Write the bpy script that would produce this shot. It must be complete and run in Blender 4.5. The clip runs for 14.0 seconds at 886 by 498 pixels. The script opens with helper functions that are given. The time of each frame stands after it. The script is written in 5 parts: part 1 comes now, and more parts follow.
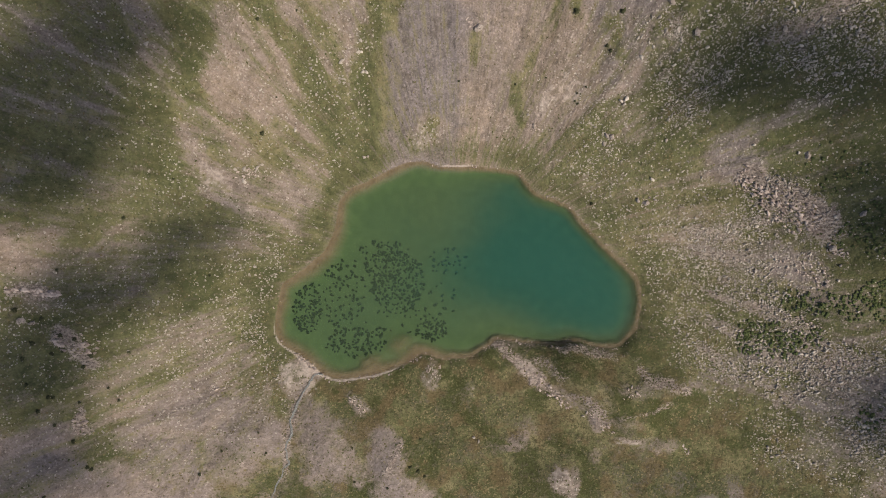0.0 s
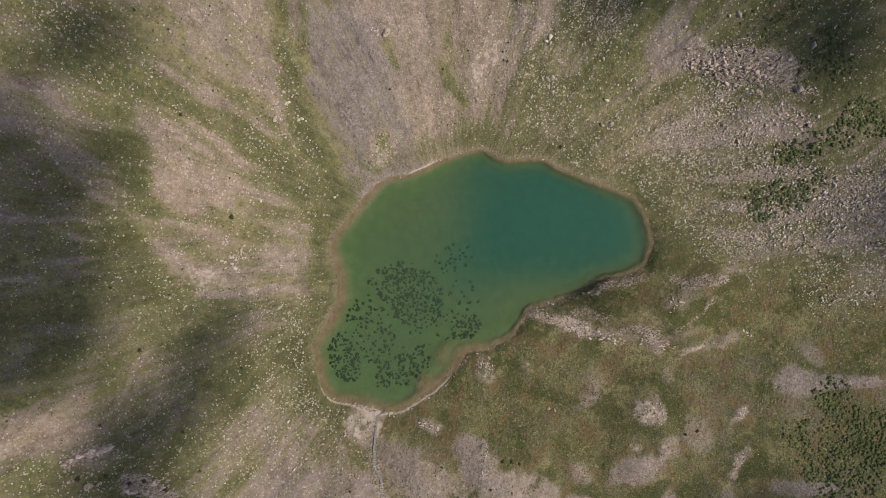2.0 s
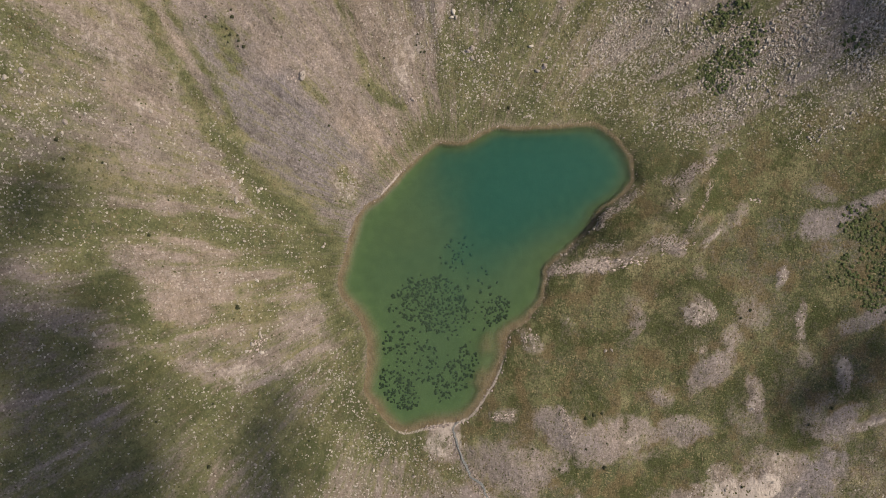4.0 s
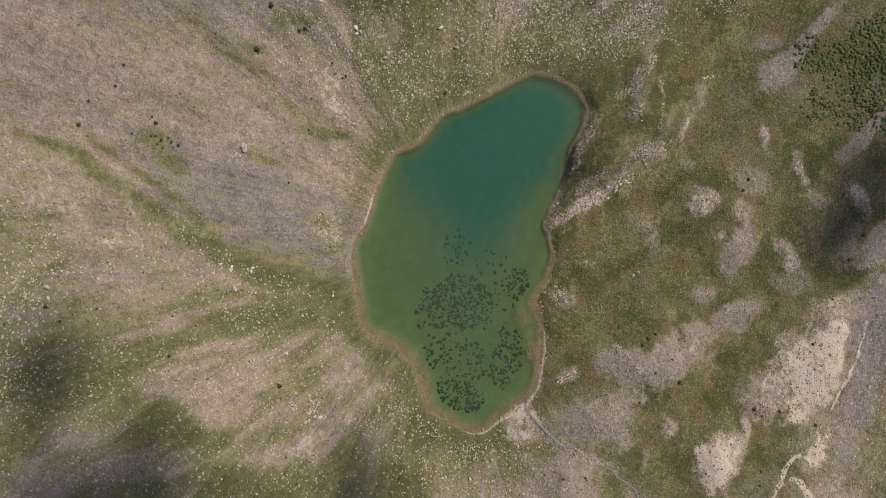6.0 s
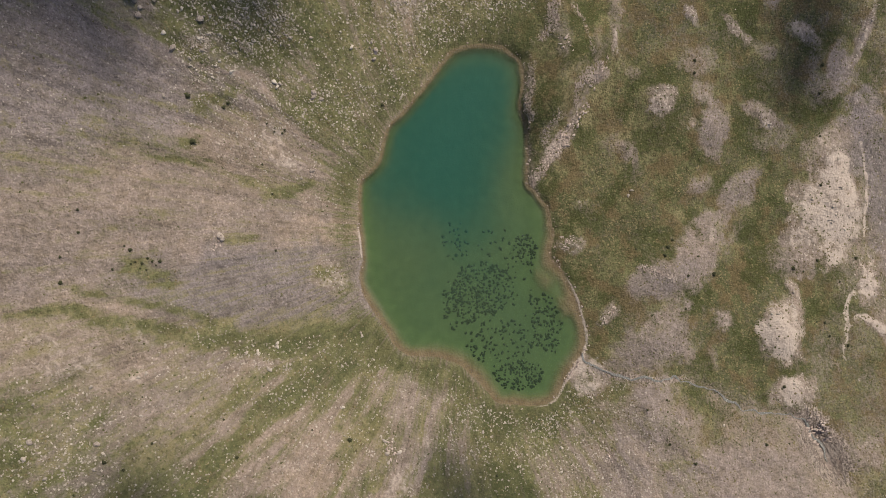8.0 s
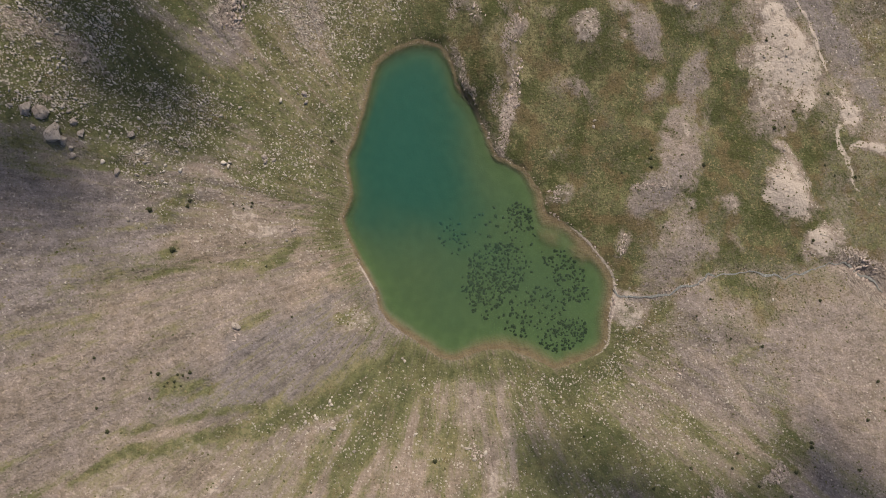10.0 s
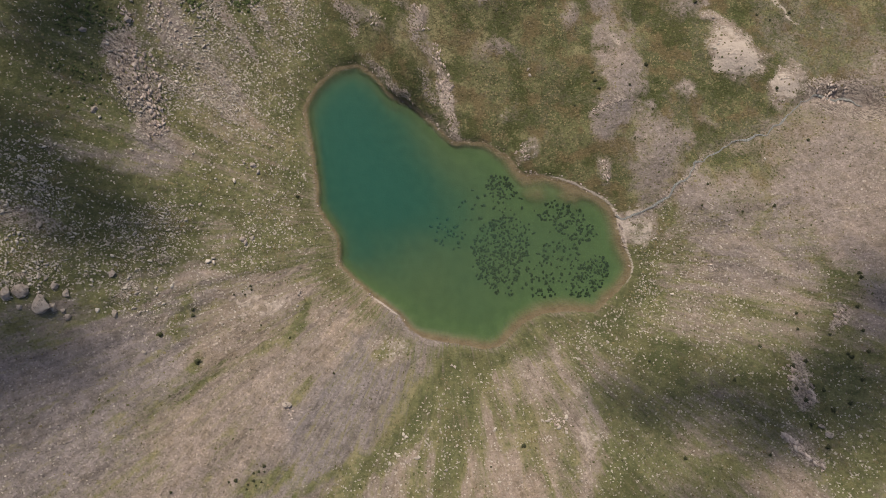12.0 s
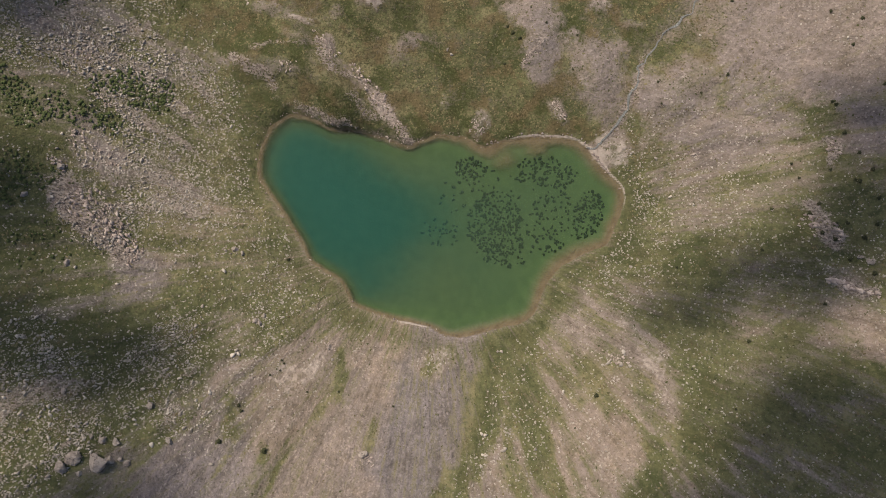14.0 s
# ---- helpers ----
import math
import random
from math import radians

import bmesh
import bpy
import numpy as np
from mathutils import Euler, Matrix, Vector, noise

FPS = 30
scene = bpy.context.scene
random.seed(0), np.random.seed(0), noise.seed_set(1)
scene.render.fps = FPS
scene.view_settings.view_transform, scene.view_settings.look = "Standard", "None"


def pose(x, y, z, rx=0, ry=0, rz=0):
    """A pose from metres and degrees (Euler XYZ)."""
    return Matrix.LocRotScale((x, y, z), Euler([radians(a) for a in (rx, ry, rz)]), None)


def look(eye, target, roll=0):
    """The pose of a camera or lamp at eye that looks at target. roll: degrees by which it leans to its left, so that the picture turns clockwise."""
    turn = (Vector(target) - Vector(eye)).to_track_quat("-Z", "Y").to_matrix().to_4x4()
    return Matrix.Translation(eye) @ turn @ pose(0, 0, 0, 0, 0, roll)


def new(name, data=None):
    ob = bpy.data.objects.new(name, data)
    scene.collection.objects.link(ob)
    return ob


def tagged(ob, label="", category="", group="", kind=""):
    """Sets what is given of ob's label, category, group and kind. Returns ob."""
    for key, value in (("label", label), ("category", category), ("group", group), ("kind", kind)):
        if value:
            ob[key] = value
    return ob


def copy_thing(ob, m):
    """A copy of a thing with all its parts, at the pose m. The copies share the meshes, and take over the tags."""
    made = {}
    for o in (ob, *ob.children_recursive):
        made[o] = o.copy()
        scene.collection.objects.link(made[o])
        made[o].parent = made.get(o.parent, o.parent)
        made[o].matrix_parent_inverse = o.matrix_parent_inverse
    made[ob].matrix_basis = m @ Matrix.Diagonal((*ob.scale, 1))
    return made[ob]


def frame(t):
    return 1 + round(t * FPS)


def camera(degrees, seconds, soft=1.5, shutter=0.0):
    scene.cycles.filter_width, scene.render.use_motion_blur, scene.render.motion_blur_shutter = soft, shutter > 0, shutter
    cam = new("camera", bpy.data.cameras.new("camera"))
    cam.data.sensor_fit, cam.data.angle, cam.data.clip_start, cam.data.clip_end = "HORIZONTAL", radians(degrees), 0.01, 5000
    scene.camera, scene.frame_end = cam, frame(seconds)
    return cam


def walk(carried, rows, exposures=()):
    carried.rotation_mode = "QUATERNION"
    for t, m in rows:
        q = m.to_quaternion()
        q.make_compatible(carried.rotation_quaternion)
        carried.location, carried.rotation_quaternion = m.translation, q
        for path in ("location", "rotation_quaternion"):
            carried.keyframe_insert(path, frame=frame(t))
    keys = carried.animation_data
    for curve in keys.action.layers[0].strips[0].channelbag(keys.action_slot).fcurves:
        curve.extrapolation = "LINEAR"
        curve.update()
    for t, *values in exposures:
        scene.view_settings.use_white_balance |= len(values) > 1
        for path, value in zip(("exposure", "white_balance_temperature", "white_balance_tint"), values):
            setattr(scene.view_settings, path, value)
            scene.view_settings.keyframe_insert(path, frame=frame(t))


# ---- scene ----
cam = camera(70.0, 14.0, soft=0.7)

# The drone hovers 224 m above the lake and turns on the spot, looking straight down:
# seconds, heading, and the small lean of the gimbal (degrees).
HOVER = 224.0
TURN = [
    (0.0, 0.0, -0.14, -0.06), (0.5, -6.45, -0.11, -0.05), (1.0, -12.28, -0.09, -0.08), (1.5, -18.15, -0.11, -0.06),
    (2.0, -24.05, -0.11, -0.04), (2.5, -30.59, -0.08, -0.04), (3.0, -36.56, -0.06, -0.04), (5.5, -66.57, -0.07, -0.08),
    (6.0, -72.51, -0.05, -0.06), (6.5, -78.37, -0.08, -0.05), (7.0, -84.75, -0.06, -0.04), (7.5, -90.61, -0.07, -0.03),
    (8.0, -96.48, -0.07, -0.02), (10.5, -126.14, -0.04, 0.12), (11.0, -132.59, -0.04, 0.12), (11.5, -138.41, -0.08, 0.13),
    (12.0, -144.27, -0.08, 0.11), (12.5, -150.16, -0.10, 0.08), (13.0, -156.52, -0.12, 0.07), (13.5, -162.43, -0.13, 0.08),
    (14.0, -168.21, -0.16, 0.03),
]
walk(cam, [(t, pose(0, 0, HOVER, lean, roll, yaw)) for t, yaw, lean, roll in TURN], exposures=[(0.0, 0.31, 7000, 9.5)])

# ---- world and sun ----
SUN_AZ, SUN_EL = radians(-38), radians(50)     # direction towards the sun, from +X counter-clockwise
TO_SUN = Vector((math.cos(SUN_AZ) * math.cos(SUN_EL), math.sin(SUN_AZ) * math.cos(SUN_EL), math.sin(SUN_EL)))
sky_world = bpy.data.worlds.new("sky")
scene.world = sky_world
sky_world.use_nodes = True
sky_nodes = sky_world.node_tree
sky = sky_nodes.nodes.new("ShaderNodeTexSky")
sky.sky_type, sky.sun_disc = "NISHITA", False
sky.sun_elevation, sky.sun_rotation = SUN_EL, math.pi / 2 - SUN_AZ
sky.altitude, sky.air_density, sky.dust_density, sky.ozone_density = 1900, 0.9, 6.0, 0.4
sky_nodes.links.new(sky.outputs[0], sky_nodes.nodes["Background"].inputs[0])
sky_nodes.nodes["Background"].inputs[1].default_value = 0.115
sun = new("sun", bpy.data.lights.new("sun", "SUN"))
sun.data.energy, sun.data.angle, sun.data.color = 3.5, radians(0.53), (1.0, 0.93, 0.84)
sun.matrix_world = look(TO_SUN * 900, (0, 0, 0))

# ---- materials ----


class Nodes:
    """Short hand for building one node material."""

    def __init__(self, name):
        self.mat = bpy.data.materials.new(name)
        self.mat.use_nodes = True
        self.tree = self.mat.node_tree
        self.bsdf = self.tree.nodes["Principled BSDF"]
        self.out = self.tree.nodes["Material Output"]

    def node(self, kind):
        return self.tree.nodes.new(kind)

    def put(self, socket, value):
        if isinstance(value, bpy.types.NodeSocket):
            self.tree.links.new(value, socket)
        elif isinstance(value, tuple) and len(value) == 3 and socket.type == "RGBA":
            socket.default_value = (*value, 1)
        else:
            socket.default_value = value

    def attr(self, name):
        n = self.node("ShaderNodeAttribute")
        n.attribute_name = name
        return n.outputs["Fac"]

    def math(self, op, a, b=0.0, clamp=False):
        n = self.node("ShaderNodeMath")
        n.operation, n.use_clamp = op, clamp
        self.put(n.inputs[0], a), self.put(n.inputs[1], b)
        return n.outputs[0]

    def ramp(self, x, lo, hi, a=0.0, b=1.0):
        n = self.node("ShaderNodeMapRange")
        n.interpolation_type = "SMOOTHSTEP"
        for i, v in enumerate((x, lo, hi, a, b)):
            self.put(n.inputs[i], v)
        return n.outputs[0]

    def mix(self, fac, a, b, blend="MIX"):
        n = self.node("ShaderNodeMix")
        n.data_type, n.blend_type = "RGBA", blend
        self.put(n.inputs[0], fac), self.put(n.inputs[6], a), self.put(n.inputs[7], b)
        return n.outputs[2]

    def place(self, scale=(1, 1, 1), of="position"):
        if of == "position":
            v = self.node("ShaderNodeNewGeometry").outputs["Position"]
        elif of == "object":
            v = self.node("ShaderNodeTexCoord").outputs["Object"]
        else:
            uv = self.node("ShaderNodeUVMap")
            uv.uv_map = of
            v = uv.outputs[0]
        n = self.node("ShaderNodeMapping")
        self.put(n.inputs[0], v)
        n.inputs["Scale"].default_value = scale
        return n.outputs[0]

    def noise(self, where, scale, detail=3.0, rough=0.55, lacunarity=2.0):
        n = self.node("ShaderNodeTexNoise")
        self.put(n.inputs["Vector"], where)
        n.inputs["Scale"].default_value, n.inputs["Detail"].default_value = scale, detail
        n.inputs["Roughness"].default_value, n.inputs["Lacunarity"].default_value = rough, lacunarity
        return n.outputs[0]

    def cells(self, where, scale, feature="F1", output="Distance"):
        n = self.node("ShaderNodeTexVoronoi")
        n.feature = feature
        self.put(n.inputs["Vector"], where)
        n.inputs["Scale"].default_value = scale
        return n.outputs[output]

    def bump(self, height, strength, distance):
        n = self.node("ShaderNodeBump")
        n.inputs["Strength"].default_value, n.inputs["Distance"].default_value = strength, distance
        self.put(n.inputs["Height"], height)
        return n.outputs[0]

    def finish(self, colour, rough=0.9, normal=None, specular=0.25):
        self.put(self.bsdf.inputs["Base Color"], colour)
        self.put(self.bsdf.inputs["Roughness"], rough)
        self.bsdf.inputs["Specular IOR Level"].default_value = specular
        if normal is not None:
            self.put(self.bsdf.inputs["Normal"], normal)
        return self.mat


def heath_and_swale(m, p, turf, amount):
    """Brown heath on the swells and dark sedge in the damp hollows of the turf."""
    heath = m.ramp(m.noise(p, 0.13, 5, 0.62), 0.47, 0.60, 0.0, 0.75)
    swale = m.ramp(m.noise(p, 0.075, 5, 0.6), 0.49, 0.58, 0.0, 0.85)
    turf = m.mix(m.math("MULTIPLY", heath, amount), turf, (0.124, 0.088, 0.046))
    return m.mix(m.math("MULTIPLY", swale, amount), turf, (0.050, 0.060, 0.020))


def ground_material():
    m = Nodes("alpine_ground")
    p = m.place()
    fall = m.place((1, 1, 1), "fall_line")
    big = m.noise(p, 0.05, 4)
    mid = m.noise(p, 0.30, 5, 0.6)
    near = m.noise(p, 0.62, 4, 0.62)
    fine = m.noise(p, 1.55, 4, 0.6)
    streak = m.noise(fall, 1.0, 6, 0.62)
    split = [m.node("ShaderNodeSeparateColor") for _ in range(2)]
    m.put(split[0].inputs[0], m.cells(p, 0.9, output="Color"))
    m.put(split[1].inputs[0], m.cells(p, 2.1, output="Color"))
    g1, g2, g3 = split[0].outputs[0], split[1].outputs[0], split[1].outputs[1]

    def swing(x, amount):
        return m.math("MULTIPLY", m.math("SUBTRACT", x, 0.5), amount)

    # turf: straw, olive and lush green, with brown heath and pale dead grass
    lush = m.math("ADD", m.attr("lush"), m.math("ADD", swing(mid, 1.7), swing(near, 1.0)))
    turf = m.mix(m.ramp(lush, 0.0, 0.55), (0.205, 0.180, 0.098), (0.127, 0.127, 0.060))
    turf = m.mix(m.ramp(lush, 0.5, 1.05), turf, (0.079, 0.085, 0.038))
    turf = heath_and_swale(m, p, turf, m.ramp(m.attr("steep"), 0.0, 1.0, 1.0, 0.2))
    calm = m.ramp(m.math("SUBTRACT", m.attr("steep"), m.attr("stony")), -0.3, 0.5, 1.0, 0.4)
    turf = m.mix(m.math("MULTIPLY", calm, m.ramp(near, 0.50, 0.66, 0.0, 0.72)), turf, (0.050, 0.047, 0.021))
    turf = m.mix(m.math("MULTIPLY", calm, m.ramp(fine, 0.34, 0.52, 0.6, 0.0)), turf, (0.042, 0.041, 0.018))
    turf = m.mix(m.ramp(m.math("ADD", fine, swing(near, -0.5)), 0.60, 0.78, 0.0, 0.4), turf, (0.270, 0.220, 0.125))
    # bare ground: pinkish tan soil to lilac grey scree
    def tint(c, amount, by):
        return m.mix(amount, c, by, "MULTIPLY")

    soil = m.mix(m.attr("warm"), (0.204, 0.175, 0.174), (0.300, 0.233, 0.186))
    soil = tint(soil, m.ramp(big, 0.40, 0.68, 0.0, 0.6), (0.80, 0.80, 0.78))
    soil = tint(soil, m.ramp(mid, 0.46, 0.66, 0.0, 0.7), (0.72, 0.71, 0.62))
    furrow = m.math("ADD", 0.5, m.math("MULTIPLY", m.math("SUBTRACT", streak, 0.5), m.attr("steep")))
    soil = tint(soil, m.ramp(furrow, 0.50, 0.66, 0.0, 0.6), (0.62, 0.61, 0.55))
    soil = tint(soil, m.ramp(furrow, 0.36, 0.48, 0.5, 0.0), (1.30, 1.28, 1.25))
    soil = tint(soil, m.ramp(g1, 0.0, 1.0, 0.0, 0.4), (0.66, 0.66, 0.64))
    soil = tint(soil, m.ramp(g2, 0.70, 1.0, 0.0, 0.6), (1.55, 1.55, 1.52))
    # dark specks stand in for the shadows of small stones
    soil = tint(soil, m.ramp(fine, 0.30, 0.47, 0.7, 0.0), (0.48, 0.47, 0.44))
    soil = tint(soil, m.ramp(near, 0.42, 0.60, 0.0, 0.5), (1.28, 1.27, 1.25))
    edge = m.math("ADD", m.math("ADD", m.math("MULTIPLY", swing(streak, 2.4), m.attr("steep")), swing(fine, 0.65)), m.math("ADD", swing(near, 0.75), swing(mid, 1.0)))
    bare = m.ramp(m.math("ADD", m.attr("bare"), edge), 0.04, 0.95)
    colour = m.mix(bare, turf, soil)
    # loose pale stones in turf and scree
    stony = m.ramp(m.math("ADD", g2, m.math("MULTIPLY", m.attr("stony"), m.ramp(m.noise(p, 0.16, 4, 0.6), 0.38, 0.62, 0.24, 0.36))), 1.04, 1.13, 0.0, 0.85)
    colour = m.mix(stony, colour, m.mix(g3, (0.21, 0.178, 0.148), (0.46, 0.405, 0.345)))
    # shattered bed rock
    ledge = m.noise(m.place((0.5, 1.1, 0.7)), 1.3, 6, 0.72)
    rock = m.mix(m.ramp(ledge, 0.35, 0.65), (0.150, 0.120, 0.102), (0.46, 0.385, 0.325))
    # near-black flecks: the shade inside crevices, painted into the rock
    rock = m.mix(m.ramp(fine, 0.34, 0.50, 0.75, 0.0), rock, (0.070, 0.056, 0.045))
    rock = m.mix(m.ramp(mid, 0.45, 0.7, 0.0, 0.5), rock, (0.255, 0.190, 0.160))
    colour = m.mix(m.ramp(m.math("ADD", m.attr("rocky"), m.math("ADD", swing(fine, 1.0), m.math("ADD", swing(near, 0.8), swing(mid, 0.5)))), 0.25, 0.75), colour, rock)
    # beach sand, silt on the lake bed, pale trodden or washed ground, painted crest highlights
    sand = m.mix(m.ramp(mid, 0.3, 0.7), (0.165, 0.124, 0.080), (0.226, 0.178, 0.120))
    colour = m.mix(m.ramp(m.math("ADD", m.attr("sand"), swing(near, 0.5)), 0.1, 0.95, 0.0, 0.92), colour, sand)
    silt = m.mix(m.ramp(mid, 0.3, 0.75), (0.098, 0.134, 0.068), (0.128, 0.166, 0.086))
    colour = m.mix(m.attr("silt"), colour, silt)
    colour = m.mix(m.ramp(m.math("ADD", m.attr("pale"), swing(near, 0.8)), 0.35, 0.8, 0.0, 0.85), colour, (0.45, 0.378, 0.322))
    relief = m.math("ADD", m.math("MULTIPLY", g2, 0.2), m.math("ADD", m.math("MULTIPLY", fine, 0.9), m.math("MULTIPLY", near, 1.5)))
    relief = m.math("ADD", relief, m.math("MULTIPLY", m.math("MULTIPLY", ledge, 3.0), m.attr("rocky")))
    relief = m.math("MULTIPLY", relief, m.ramp(m.attr("silt"), 0.0, 1.0, 1.0, 0.1))
    return m.finish(colour, 0.95, m.bump(relief, 1.0, 0.5), 0.12)


def stone_material(name, dark, light, lichen):
    m = Nodes(name)
    p = m.place()
    tone = m.node("ShaderNodeNewGeometry").outputs["Random Per Island"]
    own = m.node("ShaderNodeObjectInfo").outputs["Random"]
    pick = m.math("FRACT", m.math("ADD", tone, own))
    c = m.mix(pick, dark, light)
    c = m.mix(m.ramp(m.noise(p, 1.6, 5, 0.65), 0.45, 0.75, 0.0, 0.6), c, lichen)
    c = m.mix(m.ramp(m.noise(p, 7.0, 3), 0.55, 0.8, 0.0, 0.35), c, (0.16, 0.135, 0.11))
    return m.finish(c, 0.9, m.bump(m.noise(p, 4.0, 5, 0.7), 0.6, 0.15), 0.2)


def boulder_material():
    m = Nodes("cracked_limestone")
    p = m.place()
    own = m.node("ShaderNodeObjectInfo").outputs["Random"]
    c = m.mix(own, (0.30, 0.247, 0.212), (0.40, 0.34, 0.295))
    c = m.mix(m.ramp(m.noise(p, 0.9, 5, 0.65), 0.40, 0.65, 0.0, 0.8), c, (0.48, 0.405, 0.35))
    crack = m.noise(m.place((0.6, 1.4, 1.0)), 0.8, 7, 0.75)
    c = m.mix(m.ramp(crack, 0.36, 0.46, 0.85, 0.0), c, (0.075, 0.060, 0.050))
    c = m.mix(m.ramp(m.noise(p, 3.5, 4), 0.52, 0.75, 0.0, 0.5), c, (0.15, 0.13, 0.10))
    return m.finish(c, 0.92, m.bump(m.math("ADD", crack, m.math("MULTIPLY", m.noise(p, 3.0, 5, 0.7), 0.4)), 1.0, 0.8), 0.15)


def leaf_material(name, dark, light):
    m = Nodes(name)
    tone = m.node("ShaderNodeNewGeometry").outputs["Random Per Island"]
    own = m.node("ShaderNodeObjectInfo").outputs["Random"]
    c = m.mix(m.math("FRACT", m.math("ADD", tone, own)), dark, light)
    c = m.mix(m.ramp(m.noise(m.place(), 3.0, 3), 0.4, 0.8, 0.0, 0.5), c, dark)
    return m.finish(c, 0.8, None, 0.2)


def tussock_material():
    m = Nodes("tussock_grass")
    p = m.place()
    tone = m.node("ShaderNodeNewGeometry").outputs["Random Per Island"]
    c = heath_and_swale(m, p, m.mix(tone, (0.068, 0.066, 0.030), (0.205, 0.172, 0.096)), 0.8)
    c = m.mix(m.ramp(tone, 0.75, 1.0, 0.0, 0.5), c, (0.200, 0.165, 0.085))
    return m.finish(c, 0.85, None, 0.15)


def lake_material():
    """Murky green water: the deeper, the less of the bed shows; ripples glint in the sun."""
    m = Nodes("lake_water")
    p = m.place()
    depth = m.attr("depth")
    # broad blotches that imitate cloud shade, put into the colour of the water
    cloud_blotch = m.noise(p, 0.035, 3)
    murk = m.math("SUBTRACT", 1.0, m.math("POWER", 2.718, m.math("MULTIPLY", depth, -0.25)))
    body = m.mix(m.ramp(m.math("ADD", depth, m.math("MULTIPLY", m.math("SUBTRACT", cloud_blotch, 0.5), 3.4)), 1.0, 4.4), (0.082, 0.125, 0.067), (0.018, 0.086, 0.063))
    clear = m.node("ShaderNodeBsdfTransparent")
    m.put(clear.inputs[0], m.mix(m.ramp(depth, 0.15, 1.0), (0.98, 0.98, 0.95), (0.80, 0.92, 0.78)))
    haze = m.node("ShaderNodeBsdfDiffuse")
    m.put(haze.inputs[0], body)
    gloss = m.node("ShaderNodeBsdfGlossy")
    gloss.inputs["Roughness"].default_value = 0.12
    waves = m.math("ADD", m.noise(p, 1.6, 4, 0.7), m.math("MULTIPLY", m.noise(p, 0.5, 2), 0.6))
    m.put(gloss.inputs["Normal"], m.bump(waves, 0.45, 0.15))
    fresnel = m.node("ShaderNodeFresnel")
    fresnel.inputs["IOR"].default_value = 1.33
    under, top = m.node("ShaderNodeMixShader"), m.node("ShaderNodeMixShader")
    m.put(under.inputs[0], murk), m.put(under.inputs[1], clear.outputs[0]), m.put(under.inputs[2], haze.outputs[0])
    m.put(top.inputs[0], fresnel.outputs[0]), m.put(top.inputs[1], under.outputs[0]), m.put(top.inputs[2], gloss.outputs[0])
    m.put(m.out.inputs[0], top.outputs[0])
    return m.mat


def cloud_material():
    m = Nodes("cloud")
    return m.finish((0.85, 0.85, 0.86), 1.0, None, 0.0)


GROUND = ground_material()
STONE = stone_material("limestone", (0.23, 0.195, 0.165), (0.53, 0.465, 0.395), (0.33, 0.285, 0.235))
PALE_STONE = stone_material("pale_limestone", (0.235, 0.182, 0.158), (0.54, 0.445, 0.385), (0.26, 0.205, 0.178))
BOULDER_STONE = boulder_material()
JUNIPER = leaf_material("juniper_needles", (0.032, 0.035, 0.018), (0.066, 0.069, 0.032))
PINE = leaf_material("pine_needles", (0.052, 0.068, 0.025), (0.104, 0.126, 0.046))
TUSSOCK = tussock_material()
WEED = leaf_material("pond_weed", (0.008, 0.016, 0.008), (0.022, 0.034, 0.014))
BARK = stone_material("bark", (0.08, 0.06, 0.045), (0.14, 0.11, 0.08), (0.10, 0.09, 0.07))
LAKE = lake_material()
CLOUD = cloud_material()

# ---- shape of the ground ----
LAKE_MID = (5.0, -6.0)
# control points of the shore line, clockwise from the south-west corner (metres)
SHORE = [
    (-59.2, -25.4), (-57.8, -19.0), (-56.4, -13.3), (-52.6, -10.3), (-47.0, -6.3), (-41.6, -1.3), (-38.6, 4.7), (-37.2, 10.7), (-36.0, 16.7),
    (-32.2, 20.9), (-26.6, 23.3), (-19.6, 27.1), (-13.6, 29.6), (-7.6, 30.3), (-1.6, 28.9), (5.4, 28.5), (12.4, 28.5), (19.4, 27.7),
    (26.4, 26.5), (29.8, 23.3), (33.8, 19.3), (40.4, 16.7), (45.5, 14.1), (49.1, 9.3), (54.5, 3.7), (60.5, -2.3), (66.5, -8.0), (69.7, -12.8),
    (70.7, -20.4), (69.1, -27.8), (65.5, -32.8), (61.9, -35.4), (53.5, -35.0), (45.9, -33.0), (38.5, -34.4), (29.5, -33.8), (19.8, -32.4),
    (15.0, -35.4), (9.4, -38.8), (1.4, -39.4), (-7.0, -38.0), (-13.6, -41.4), (-20.6, -44.0), (-29.6, -46.0), (-36.6, -46.6), (-43.6, -44.0),
    (-49.6, -38.8), (-55.6, -34.8), (-58.8, -31.2),
]
# rise of the slopes by bearing round the lake (degrees from +X, counter-clockwise)
BEARING = [0, 25, 60, 90, 120, 150, 180, 203, 225, 245, 262, 282, 300, 312, 325, 342]
RISE = [0.40, 0.48, 0.50, 0.44, 0.46, 0.46, 0.40, 0.30, 0.15, 0.00, -0.10, -0.04, 0.05, 0.13, 0.12, 0.28]
# height of the bank that drops straight into the water, by bearing
BANK = [0.2, 0.1, 0.1, 0.5, 0.3, 0.1, 0.1, 0.2, 0.5, 0.9, 0.8, 1.2, 1.6, 2.2, 4.4, 1.2]
# width of the sandy margin, by bearing
BEACH = [0.55, 0.45, 0.4, 0.3, 0.9, 1.25, 1.35, 1.25, 1.1, 1.15, 1.1, 0.6, 0.35, 0.3, 0.3, 0.7]
# height of the ribs that run down the slopes, by bearing
RIBS = [7, 7, 5, 3, 6, 9, 9, 8, 6, 4, 3, 3, 3, 4, 5, 6]
